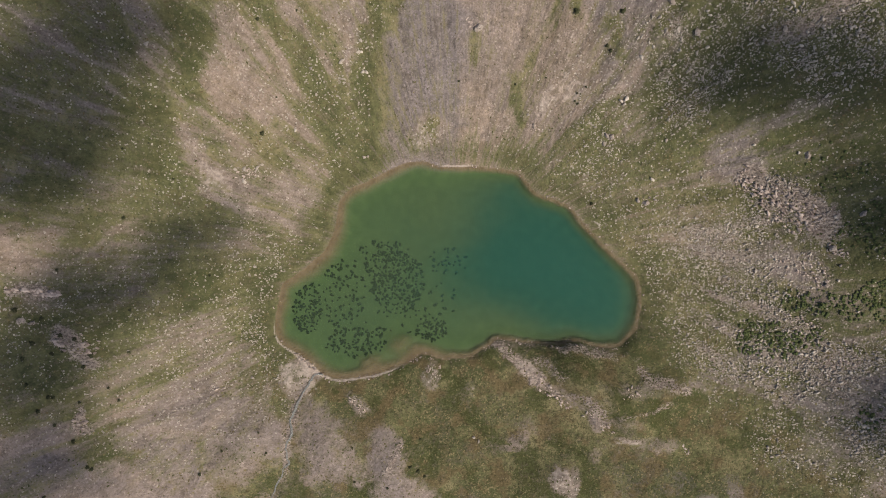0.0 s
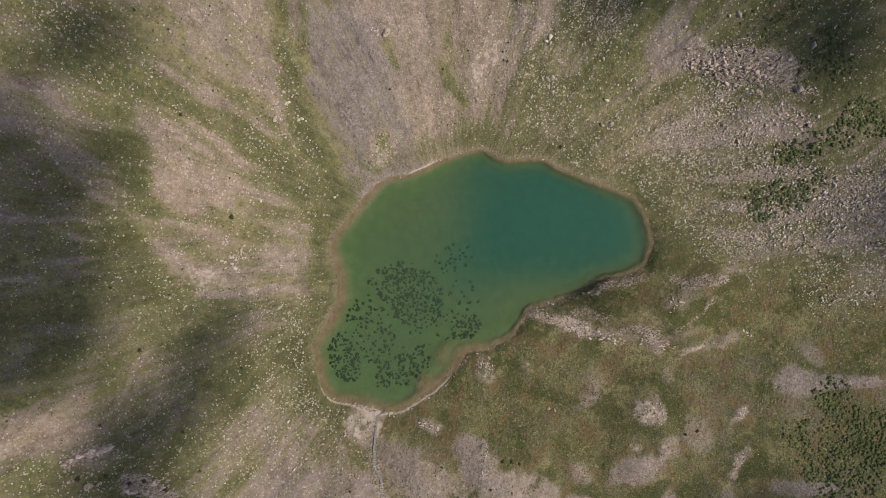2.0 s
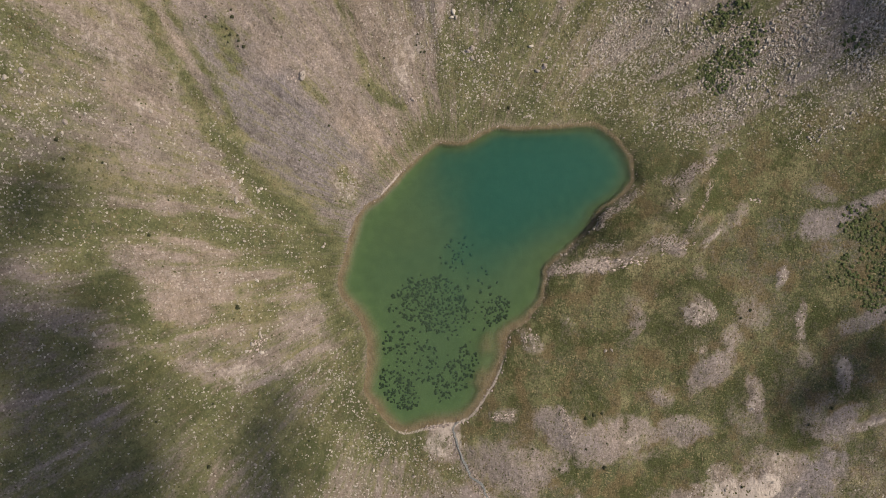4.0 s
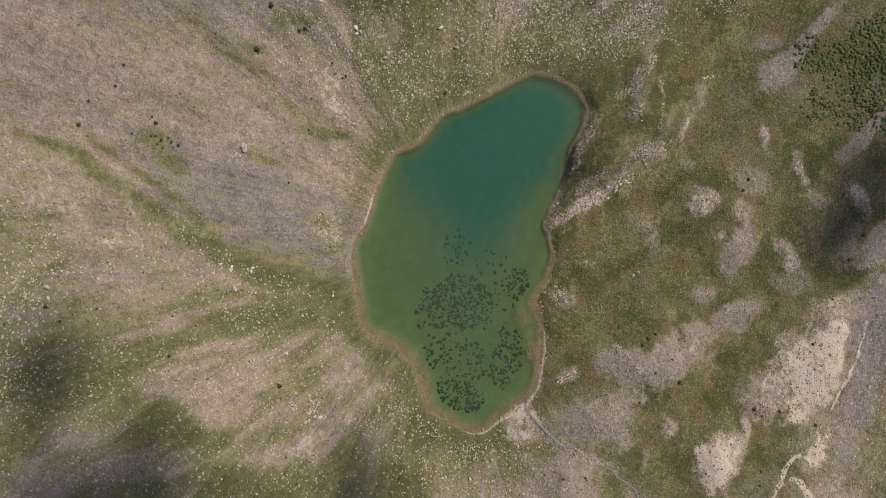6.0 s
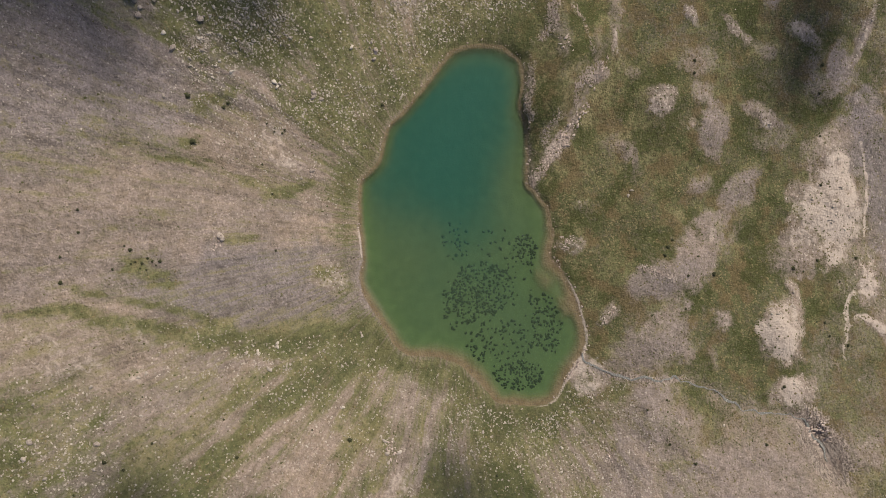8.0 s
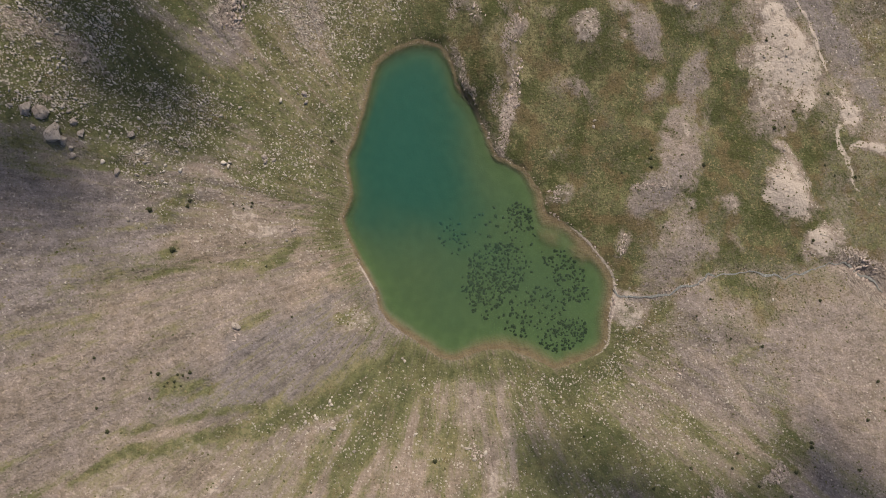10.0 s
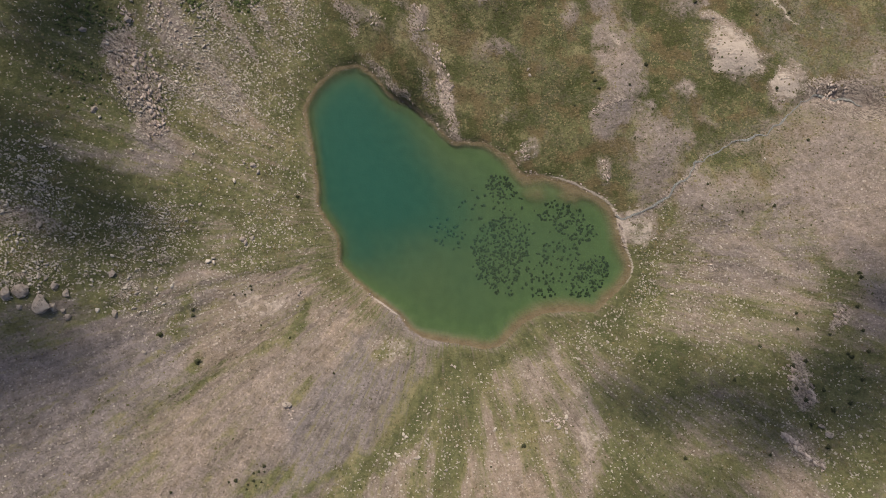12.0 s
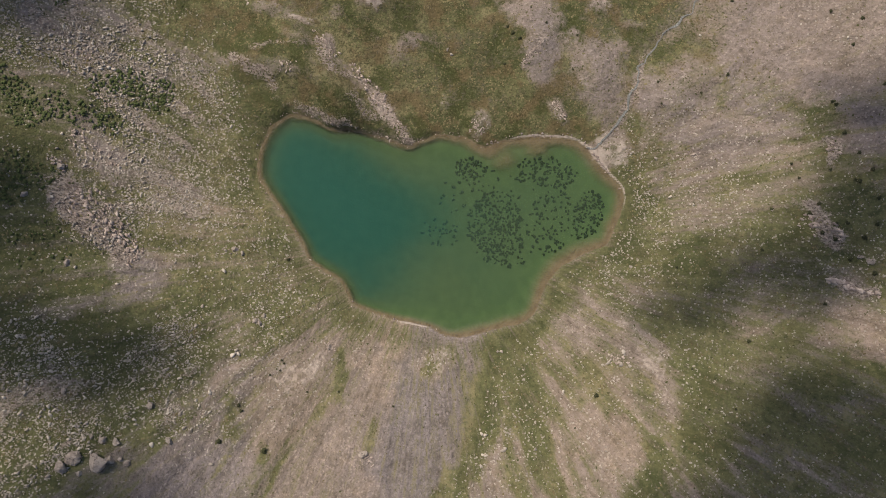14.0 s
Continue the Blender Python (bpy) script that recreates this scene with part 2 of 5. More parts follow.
# patches of bare ground: x, y, half lengths, turn in degrees, height, strength, warmth of the soil, paleness
MORAINE_HEADS = [
    (-12.8, -88.7, 16.7, 8.9, 129, 3.5, 1, 0.45, 0.25), (-19.6, -72.9, 12.2, 5.9, 104, 1.5, 0.9, 0.2, 0.1),
    (-2.1, -94.6, 4.8, 3.6, 149, 0.6, 0.85, 0.35, 0.3), (-39.6, -71.2, 17.2, 9, 109, 3, 0.95, 0.35, 0.15),
    (31.7, -98.9, 5.6, 8.3, 89, 2, 0.95, 0.3, 0.25), (41.6, -80.6, 4.7, 5.1, 89, 1.5, 0.9, 0.45, 0.5), (43, -96.2, 4.4, 4, 89, 1, 0.7, 0.4, 0.2),
    (54, -95.3, 6.7, 5.1, 89, 0.8, 0.6, 0.35, 0.15), (70, -94, 1.9, 4.3, 119, 0.8, 0.9, 0.4, 0.5), (76.1, -68.2, 2.9, 6.6, 99, 1, 0.8, 0.4, 0.25),
    (64.6, -67.4, 1.2, 5.9, 89, 0.8, 0.9, 0.6, 0.6),
]
MORAINE_DOMES = [
    (62.6, -59.9, 2.3, 7.3, 89, 0.8, 0.55, 0.4, 0.2), (61.4, -111.6, 2, 6.7, 124, 0.8, 0.8, 0.5, 0.4),
    (56.1, -119.7, 4.4, 2.8, 89, 0.5, 0.6, 0.5, 0.3), (60.7, -133.1, 6.3, 3.9, 59, 1.2, 0.85, 0.45, 0.35),
    (40.6, -141.5, 6.1, 5.7, 89, 1, 0.6, 0.1, 0), (51.4, -139.4, 4, 6.8, 89, 0.6, 0.5, 0.1, 0), (34.9, -117.9, 7.6, 2.4, 59, 0.8, 0.85, 0.5, 0.35),
    (30.8, -120, 2.8, 2.4, 89, 0.6, 0.95, 0.6, 0.7), (25.5, -122.4, 6.9, 4.5, 89, 0.5, 0.5, 0.45, 0.1),
    (11.9, -92.4, 5.2, 4, 109, 1.2, 0.8, 0.3, 0.25), (9.3, -107.7, 9.7, 4.4, 134, 1.5, 0.9, 0.25, 0.15),
]
MORAINE_SWELLS = [
    (26, -68.3, 2, 4.8, 89, 0.8, 0.65, 0.3, 0.2), (30, -63.4, 4.4, 4, 89, 0.6, 0.5, 0.7, 0.15), (23, -71.3, 1.2, 6.3, 89, 0.6, 0.6, 0.3, 0.1),
    (53.3, -73.5, 2.5, 2, 89, 0.3, 0.6, 0.6, 0.1), (33.1, -90.8, 1.6, 2.8, 89, 0.3, 0.6, 0.5, 0.2),
    (-4.5, -44.8, 4.8, 2.8, 89, 1.2, 0.95, 0.3, 0.4), (9.4, -49, 3.2, 2.4, 89, 0.6, 0.7, 0.4, 0.2), (-30.3, -54.3, 5.9, 2.6, 139, 1, 0.9, 0.4, 0.4),
    (-50.1, -44.3, 6.7, 7.1, 89, 0.8, 1, 0.6, 0.6), (-37.9, -95.2, 3.6, 5.6, 89, 0.8, 0.85, 0.4, 0.2),
    (-48.2, -89.5, 1.6, 4.8, 89, 0.5, 0.6, 0.5, 0.2),
]
OUTLET_GROUND = [
    (-45.8, -80.6, 1.6, 3.1, 89, 0.3, 0.6, 0.5, 0.1), (-42.2, -114.9, 8.3, 11.4, 89, 5, 1, 0.7, 0.7),
    (-33.5, -121.7, 2.4, 4.4, 89, 1, 0.9, 0.7, 0.5), (-28.4, -122, 2, 4, 119, 1, 0.95, 0.7, 0.6), (-63, -117.3, 7.8, 5.9, 89, 3, 0.95, 0.6, 0.55),
    (-5.6, -139.2, 13.5, 18.4, 69, 3, 1, 0.65, 0.7), (6.5, -144.9, 6.5, 12.2, 89, 2, 1, 0.75, 0.9), (-17.7, -125, 8.1, 7.3, 89, 1, 0.8, 0.4, 0.2),
    # the last two: grey slope, with its shadow put into the soil tone
    (45.8, -148.2, 3.2, 9.3, 89, 1, 1, 0.15, 0.15), (24.8, -155.7, 8.2, 16.3, 89, 0, 1, 0.05, 0), (-6, -162.8, 7.1, 25, 89, 0, 1, 0.05, 0),
]
SOUTH_SCARP = [
    (-29.1, -152.5, 6.9, 4.1, 7, 0.5, 1, 0.5, 0.6), (-45.1, -151.9, 6.9, 1.8, 47, 0.4, 0.9, 0.4, 0.6),
    (19.9, -142, 10.2, 6.9, 109, 1, 0.75, 0.55, 0.25), (-65.8, -65.5, 7, 11.3, 89, 1.5, 0.85, 0.2, 0.15),
    (-70.7, -76.5, 5.8, 8.1, 89, 1.2, 0.85, 0.5, 0.15), (-83.8, -90.2, 19.3, 3.5, 89, 0.8, 0.85, 0.35, 0.1),
    (-74.7, -53.4, 1.8, 5.1, 89, 0.6, 0.8, 0.4, 0.2), (-67.2, -38.2, 4.8, 4, 89, 0.8, 0.7, 0.5, 0.2),
    (-80.8, -38.5, 12.9, 5.9, 99, 0.8, 0.6, 0.5, 0.2), (-80.1, -57.5, 9.7, 4.7, 89, 0.8, 0.7, 0.4, 0.15),
    (-61.3, -57.6, 11.8, 2, 84, 0.3, 0.7, 0.6, 0.25),
]
SOUTH_FAN = [
    (-87, -127.6, 15.9, 6, 89, 1, 0.8, 0.5, 0.3), (-89.6, -58.6, 10.8, 4.2, 0, 1, 0.95, 0.4, 0.1), (-72.9, -55.3, 4.3, 1.9, 0, 0.4, 0.9, 0.5, 0.2),
    (-93, -69.5, 12.7, 6.1, 160, 1, 0.85, 0.25, 0), (-65.7, -67.2, 12, 8.5, 0, 1, 0.8, 0.4, 0.2), (-127.5, -71.1, 22.1, 4.4, 170, 1, 0.9, 0.1, 0),
    (-110.1, -81, 20.7, 3.8, 175, 0.6, 0.8, 0.35, 0), (-93.3, -40.8, 25.1, 13.5, 20, 0, 0.45, 0.6, 0),
    (-94.1, -94, 15.3, 17.2, 167, 0, 0.9, 0.45, 0.1), (-84.6, -57.8, 13.5, 9.7, 67, 0, 0.7, 0.35, 0.1),
    (-44.4, -162.6, 12.2, 8.1, 67, 0, 0.8, 0.6, 0.25),
]
WEST_SCREE = [
    (-64.5, -61.6, 7.8, 11.7, 47, 0.6, 0.7, 0.3, 0.15), (-130.5, 2.4, 14.3, 4.7, 170, 1, 0.65, 0.8, 0.1),
    (-72.7, 20.5, 17, 4.5, 145, 1.5, 0.7, 0.7, 0.3), (-82.2, 31.1, 9.3, 3, 130, 1, 0.6, 0.6, 0.3), (-65.3, 68.8, 10.9, 4.7, 115, 1, 0.4, 0.4, 0),
    (-50, 21.3, 9.8, 6.7, 60, 0, 0.8, 0.6, 0.1), (-44, 69.6, 11, 4, 120, 0.6, 0.6, 0.6, 0.1), (-5, 66.8, 28.3, 15.8, 89, 1, 1, 0.06, 0),
    (-14.9, 55, 15.4, 6.6, 99, 0, 0.9, 0.12, 0), (30.2, -43.1, 9.1, 2.6, 141, 0.5, 0.95, 0.65, 0.5), (45.2, -52, 7.8, 2, 151, 0.5, 0.75, 0.5, 0.3),
]
NORTH_SCREE = [
    (53.4, -59.3, 4.9, 1.6, 111, 0.5, 0.95, 0.55, 0.6), (72.9, -48, 2.5, 11.6, 89, 0.5, 0.65, 0.2, 0.05),
    (55.8, -155.5, 1.4, 9.6, 69, 1, 0.95, 0.35, 0.4), (-5.6, 39.4, 5.1, 6.7, 119, 0.6, 0.95, 0.65, 0.4),
    # the first patch is grey scree whose dark tone also holds shade
    (60.6, 107.2, 44.2, 11.2, 84, 0, 1, 0.12, 0), (-19.7, 111.8, 32.9, 11.1, 79, 0, 0.95, 0.65, 0.3), (-32.1, 81.6, 22, 7.3, 109, 0, 0.85, 0.5, 0),
    (25.4, 104.7, 45.2, 12.2, 89, 0, 0.85, 0.55, 0.05), (-44.3, 102.4, 27.9, 8, 109, 0, 0.4, 0.35, 0),
    (17.6, 66.4, 35.7, 6.8, 89, 0, 0.9, 0.5, 0.1), (41.9, 63.2, 10.9, 4.9, 89, 0.6, 0.95, 0.6, 0.3),
]
EAST_SCREE = [
    (33.8, 47.9, 10.8, 3.9, 64, 0.6, 0.9, 0.65, 0.35), (39.1, 121.3, 20.2, 5, 89, 0, 0.8, 0.3, 0.1),
    (109.5, 41.8, 13.6, 3.2, 22, 0.6, 0.5, 0.15, 0), (93.6, 33.9, 8.5, 2.6, 42, 0.5, 0.45, 0.3, 0), (71.5, 64.7, 5.4, 9, 0, 0, 0.5, 0.1, 0),
    (98.9, -48.2, 12.9, 5.9, 0, 0.6, 0.6, 0.3, 0), (133.7, -49.8, 20.5, 8.2, 15, 0, 0.8, 0.1, 0), (108.2, -38, 8.5, 3.5, 0, 0.4, 0.75, 0.2, 0.1),
    (127.3, -69.1, 17.2, 7.6, 0, 0, 0.4, 0.2, 0), (115.8, -6, 11.3, 5.3, 150, 0, 0.6, 0.3, 0.1), (42.7, 58.2, 8.3, 13.2, 0, 0, 0.85, 0.75, 0.3),
]
FAR_SCREE = [
    (32.2, 48.1, 5.8, 7.8, 20, 0, 0.6, 0.6, 0.2), (92.1, -92.9, 7.4, 4.3, 152, 0, 0.95, 0.15, 0), (107.6, -99.1, 15.4, 2.5, 157, 0, 0.9, 0.12, 0),
    (83.3, -127, 12.1, 3.1, 155, 0, 0.9, 0.1, 0), (101.7, -86, 6.2, 2.7, 127, 0, 0.65, 0.3, 0),
]
PATCHES = MORAINE_HEADS + MORAINE_DOMES + MORAINE_SWELLS + OUTLET_GROUND + SOUTH_SCARP + SOUTH_FAN + WEST_SCREE + NORTH_SCREE + EAST_SCREE + FAR_SCREE
# grassy rises of the same form
HILLS = [
    (60.7, -54.7, 19.7, 7.9, 145, 8), (44.9, -43.8, 11.8, 5.9, 140, 4), (-7.0, -80.0, 24.2, 30.3, 89.4, 3),
    (42.7, -83.1, 15.9, 23.8, 89.4, 3), (113.6, 14.4, 16.6, 6.4, 148, 4.5), (-120.7, -33.6, 9.2, 7.4, 0, 2.5),
    (76.1, -51.4, 11.8, 5.9, 160, 4),
]
# deep holes in the lake: x, y, radius, extra depth
HOLES = [(38.0, 6.0, 29, 2.5), (52.0, -14.0, 25, 2.0), (58.0, -24.0, 14, 1.0), (17.4, -8.4, 16, 1), (23.4, 21.7, 12, 0.7)]
# sandy shoals: x, y, radius
SHOALS = [(-15.6, -34.8, 6), (-9.6, -36.8, 4), (-24.6, -41.4, 4.4)]
WASH = [
    (-19.3, -150.3), (-25.2, -151.8), (-30.8, -150.4), (-29.8, -146), (-35.8, -141.1), (-43.4, -139.4), (-48.4, -138.8), (-52.5, -138.8),
]
SPUR = [
    (-44.9, -140.9), (-40.7, -144.1), (-41.2, -147.3), (-46.2, -153.9),
]
RILL = [
    (-53, -143.7), (-58.2, -142.8), (-63.5, -141.5),
]
STREAM = [
    (-42.2, -44.4), (-47.6, -47.3), (-51.3, -54.4), (-53.3, -64), (-54.6, -70.7), (-54.9, -79.6), (-58.2, -84.4), (-61.9, -90.1), (-66.8, -96.8),
    (-68.5, -102.6), (-70.5, -110.6), (-74.3, -118.5), (-82.7, -123.3), (-90.7, -126.2),
]
PATH = [
    (20.8, -156.1), (8.6, -156.2), (-3.8, -155.6), (-14.2, -154.8), (-22.4, -155.5), (-31.8, -152.4), (-32, -144.8), (-37.9, -141.7),
    (-45.8, -140.1), (-53.7, -138.7), (-62.4, -137.3),
]
# fields of ground cover: x, y, reach, bareness, lushness, stones, warmth of the soil
COVER_NORTH_WEST = [
    (-121, 63, 10, 0.13, 0.68, 0.42, 0.3), (-109, 60, 8, 0.13, 0.68, 0.42, 0.3), (-96, 69, 7, 0.33, 0.58, 0.47, 0.4),
    (-81, 69, 6, 0, 0.73, 0.42, 0.5), (-64, 69, 7, 0.53, 0.38, 0.47, 0.8), (-64, 54, 8, 0.53, 0.28, 0.47, 0.85),
    (-41, 66, 7, 0.48, 0.38, 0.62, 0.8), (-37, 55, 7, 0.23, 0.38, 0.62, 0.8), (-50, 47, 8, 0.28, 0.38, 0.52, 0.8),
    (-28, 50, 3, 0, 0.58, 0.62, 0.6), (-88, 45, 8, 0.13, 0.48, 0.47, 0.6), (-100, 31, 8, 0, 0.48, 0.47, 0.6),
    (-93, 18, 7, 0, 0.48, 0.52, 0.6), (-115, 35, 11, 0, 0.68, 0.37, 0.3),
]
COVER_WEST = [
    (-127, 21, 10, 0.01, 0.74, 0.37, 0.3), (-130, 2, 6, 0.61, 0.39, 0.47, 0.9), (-105, 9, 7, 0.31, 0.54, 0.42, 0.8),
    (-116, 7, 6, 0.31, 0.54, 0.42, 0.6), (-110, -6, 9, 0.16, 0.64, 0.52, 0.25), (-87, -8, 10, 0.11, 0.64, 0.47, 0.3),
    (-70, -12, 8, 0.36, 0.44, 0.72, 0.8), (-130, -20, 8, 0.11, 0.74, 0.62, 0.4), (-100, -17, 8, 0.36, 0.54, 0.47, 0.3),
    (-117, -33, 9, 0.06, 0.74, 0.52, 0.5), (-103, -33, 9, 0.21, 0.64, 0.52, 0.6), (-88, -35, 9, 0.36, 0.49, 0.82, 0.8),
    (-70, -32, 8, 0.16, 0.59, 1, 0.7), (-64, -50, 6, 0.06, 0.64, 0.82, 0.6),
]
COVER_SOUTH_WEST = [
    (-132, -46, 9, 0.24, 0.61, 0.45, 0.5), (-110, -48, 7, 0.49, 0.41, 0.55, 0.9), (-91, -57, 8, 0.79, 0.26, 0.6, 0.6),
    (-79, -43, 7, 0.44, 0.46, 0.8, 0.7), (-129, -72, 10, 0.84, 0.26, 0.35, 0.35), (-113, -64, 7, 0.24, 0.66, 0.45, 0.6),
    (-98, -69, 8, 0.29, 0.66, 0.45, 0.6), (-69, -61, 6, 0.79, 0.26, 0.6, 0.6), (-69, -80, 6, 0.09, 0.66, 0.4, 0.7),
    (-85, -81, 8, 0.44, 0.51, 0.4, 0.7), (-102, -83, 11, 0.79, 0.26, 0.3, 0.8), (-116, -96, 11, 0.79, 0.26, 0.4, 0.6),
    (-99, -55, 8, 0.69, 0.36, 0.6, 0.5), (-88, -65, 7, 0.24, 0.56, 0.4, 0.8),
]
COVER_FAR_NORTH = [
    (-20, 110, 10, 0.95, 0.16, 0.26, 0.75), (-19, 124, 8, 0.95, 0.16, 0.26, 0.6), (-29, 83, 9, 0.45, 0.31, 0.46, 0.8),
    (-37, 63, 8, 0.38, 0.36, 0.56, 0.8), (-45, 92, 9, 0.42, 0.31, 0.36, 0.7), (-51, 66, 8, 0.4, 0.36, 0.41, 0.85),
    (-43, 120, 8, 0.45, 0.51, 0.66, 0.5), (-29, 123, 7, 0.5, 0.51, 0.56, 0.6), (60, 100, 16, 0.85, 0.31, 0.31, 0.25),
    (48, 121, 13, 0.9, 0.26, 0.26, 0.2), (-66, 115, 8, 0.35, 0.66, 0.66, 0.3), (-65, 93, 7, 0.3, 0.61, 0.56, 0.5),
    (52, 65, 7, 0.4, 0.56, 0.66, 0.6), (64, 123, 13, 0.7, 0.46, 0.56, 0.2),
]
COVER_NORTH = [
    (-4, 62, 10, 1, 0.1, 0.15, 0.15), (-8, 41, 8, 0.95, 0.1, 0.15, 0.3), (-18, 50, 5, 0.85, 0.2, 0.15, 0.3),
    (17, 62, 8, 0.9, 0.1, 0.25, 0.85), (41, 65, 7, 0.9, 0.1, 0.35, 1), (27, 50, 7, 0.7, 0.3, 0.4, 0.8), (15, 39, 6, 0.7, 0.25, 0.4, 0.95),
    (23, 33, 6, 0.35, 0.4, 0.4, 0.95), (27, 99, 11, 0.75, 0.3, 0.2, 0.8), (27, 122, 8, 0.7, 0.35, 0.15, 0.8),
    (15, 120, 9, 0.9, 0.2, 0.15, 0.5), (6, 95, 6, 0.55, 0.5, 0.2, 0.4), (26, 82, 8, 0.85, 0.2, 0.25, 0.7), (22, 51, 8, 0.75, 0.3, 0.35, 0.9),
]
COVER_EAST = [
    (66, 68, 8, 0.25, 0.7, 0.85, 0.4), (56, 54, 7, 0.25, 0.55, 0.9, 0.7), (77, 46, 7, 0.35, 0.6, 0.8, 0.3),
    (92, 60, 11, 0.15, 0.85, 0.8, 0.2), (114, 65, 12, 0.3, 0.75, 0.9, 0.2), (100, 45, 8, 0, 1, 0.35, 0.3), (95, 33, 6, 0.75, 0.4, 0.5, 0.15),
    (75, 30, 7, 0, 0.55, 0.5, 0.6), (52, 32, 8, 0.2, 0.5, 0.75, 0.8), (91, 13, 9, 0.35, 0.5, 0.7, 0.9), (66, 15, 7, 0.25, 0.5, 0.65, 0.9),
    (86, -2, 10, 0.4, 0.45, 1, 0.9), (112, 12, 7, 0.5, 0.6, 1, 0.2), (130, 27, 11, 0, 1, 0.45, 0.3),
]
COVER_SOUTH_EAST = [
    (108, -8, 10, 0.42, 0.56, 1, 0.4), (131, -15, 8, 0.02, 1, 0.4, 0.5), (112, -31, 9, 0.22, 0.81, 0.85, 0.3),
    (126, -48, 11, 0.52, 0.56, 0.9, 0.3), (82, -24, 8, 0.32, 0.51, 0.85, 0.7), (99, -41, 8, 0.42, 0.51, 0.9, 0.4),
    (74, -33, 4, 0, 0.76, 0.1, 0.6), (97, -55, 8, 0.17, 0.61, 0.5, 0.7), (96, -71, 5, 0, 0.41, 0.05, 1), (119, -64, 9, 0.32, 0.61, 0.8, 0.3),
    (53, -46, 8, 0.12, 0.51, 0.1, 0.7), (80, -59, 8, 0.12, 0.56, 0.2, 0.7), (95, -109, 17, 0.17, 1, 0.2, 0.1),
    (113, -88, 8, 0.02, 0.91, 0.3, 0.4),
]
COVER_SOUTH = [
    (1, -69, 12, 0.07, 0.89, 0.12, 0.6), (-17, -53, 8, 0.12, 0.64, 0.06, 1), (27, -79, 12, 0.12, 0.74, 0.18, 0.7),
    (-31, -106, 11, 0.02, 0.94, 0.06, 0.5), (50, -109, 12, 0.17, 0.79, 0.12, 0.5), (37, -132, 10, 0.12, 0.94, 0.09, 0.5),
    (-9, -116, 9, 0.12, 0.84, 0.09, 0.6), (-71, -86, 12, 0.22, 0.69, 0.09, 0.7), (-67, -54, 8, 0.27, 0.64, 0.36, 0.8),
    (-81, -40, 9, 0.52, 0.54, 0.51, 0.8), (-53, -102, 10, 0.02, 0.89, 0.06, 0.5), (-83, -95, 10, 0.62, 0.54, 0.12, 0.6),
    (-58, -137, 8, 0.32, 0.74, 0.06, 0.5), (-36, -60, 6, 0.12, 0.74, 0.12, 0.6),
]
COVER_SHORE = [
    (55, 60, 9, 0.9, 0.35, 0.45, 0.8), (64, 46, 7, 0.7, 0.4, 0.6, 0.7), (33, 40, 7, 0.65, 0.5, 0.4, 0.7), (46, 19, 5, 0.5, 0.5, 0.6, 0.7),
    (65, 0, 4, 0.5, 0.4, 0.7, 0.7), (13, 50, 4, 0.85, 0.35, 0.2, 0.8),
]
# green gullies and grey scree runs: start, end, half width, change of bareness
GULLIES_NORTH = [
    (-4.8, 133.1, -6.5, 113.9, 1.7, -0.8), (-6.5, 113.9, -16.2, 92.8, 2.3, -0.8), (-16.2, 92.8, -21.3, 80.2, 2.5, -0.8),
    (-21.3, 80.2, -25.4, 54.8, 3.3, -0.8), (-25.4, 54.8, -24.7, 29, 5.4, -0.8), (-0.2, 113.7, -10, 87.9, 1.4, -0.6),
    (-10, 87.9, -19.5, 72, 1.8, -0.6), (-1.6, 44, -5.6, 41.3, 1.6, -0.7), (6.3, 98.7, 0.9, 89.6, 3.2, -0.7), (17.9, 93.4, 17.2, 82.6, 1.8, -0.3),
    (-43.4, 71, -35.5, 29, 4.4, -0.7), (-59.9, 81.7, -38.4, 43.8, 1.8, -0.7), (-63.7, 42.9, -48.9, 26.8, 3, -0.7),
    (23.5, 57.9, 27.8, 43.6, 1.5, -0.6),
]
GULLIES_WEST = [
    (37.7, 86.5, 36.2, 67.7, 1.4, -0.35), (-27, 70.9, -25.1, 46.4, 2.1, -0.8), (-25.1, 46.4, -28.5, 33.3, 2.7, -0.8),
    (-37.5, 46, -28.5, 33.3, 2.7, -0.6), (-56.1, 41.7, -44.1, 29.2, 2.3, -0.7), (-94.5, 43, -90.5, 14.6, 6.1, -0.7),
    (-80.9, 71, -79.4, 50.9, 3.9, -0.7), (-43.5, 64.7, -37.5, 46, 2.2, -0.5), (10.1, 70.6, 11, 61.4, 1.3, -0.7),
    (-3.7, 43.9, -2.4, 39.2, 1.4, -0.7), (29.6, 62.3, 25.4, 50, 2.5, -0.6), (54.7, 72.4, 58.1, 62.2, 2.2, -0.8),
    (42.9, 77.9, 43.6, 74.8, 1.8, -0.8), (-126.3, 69.1, -112, 59.6, 1, 0.6),
]
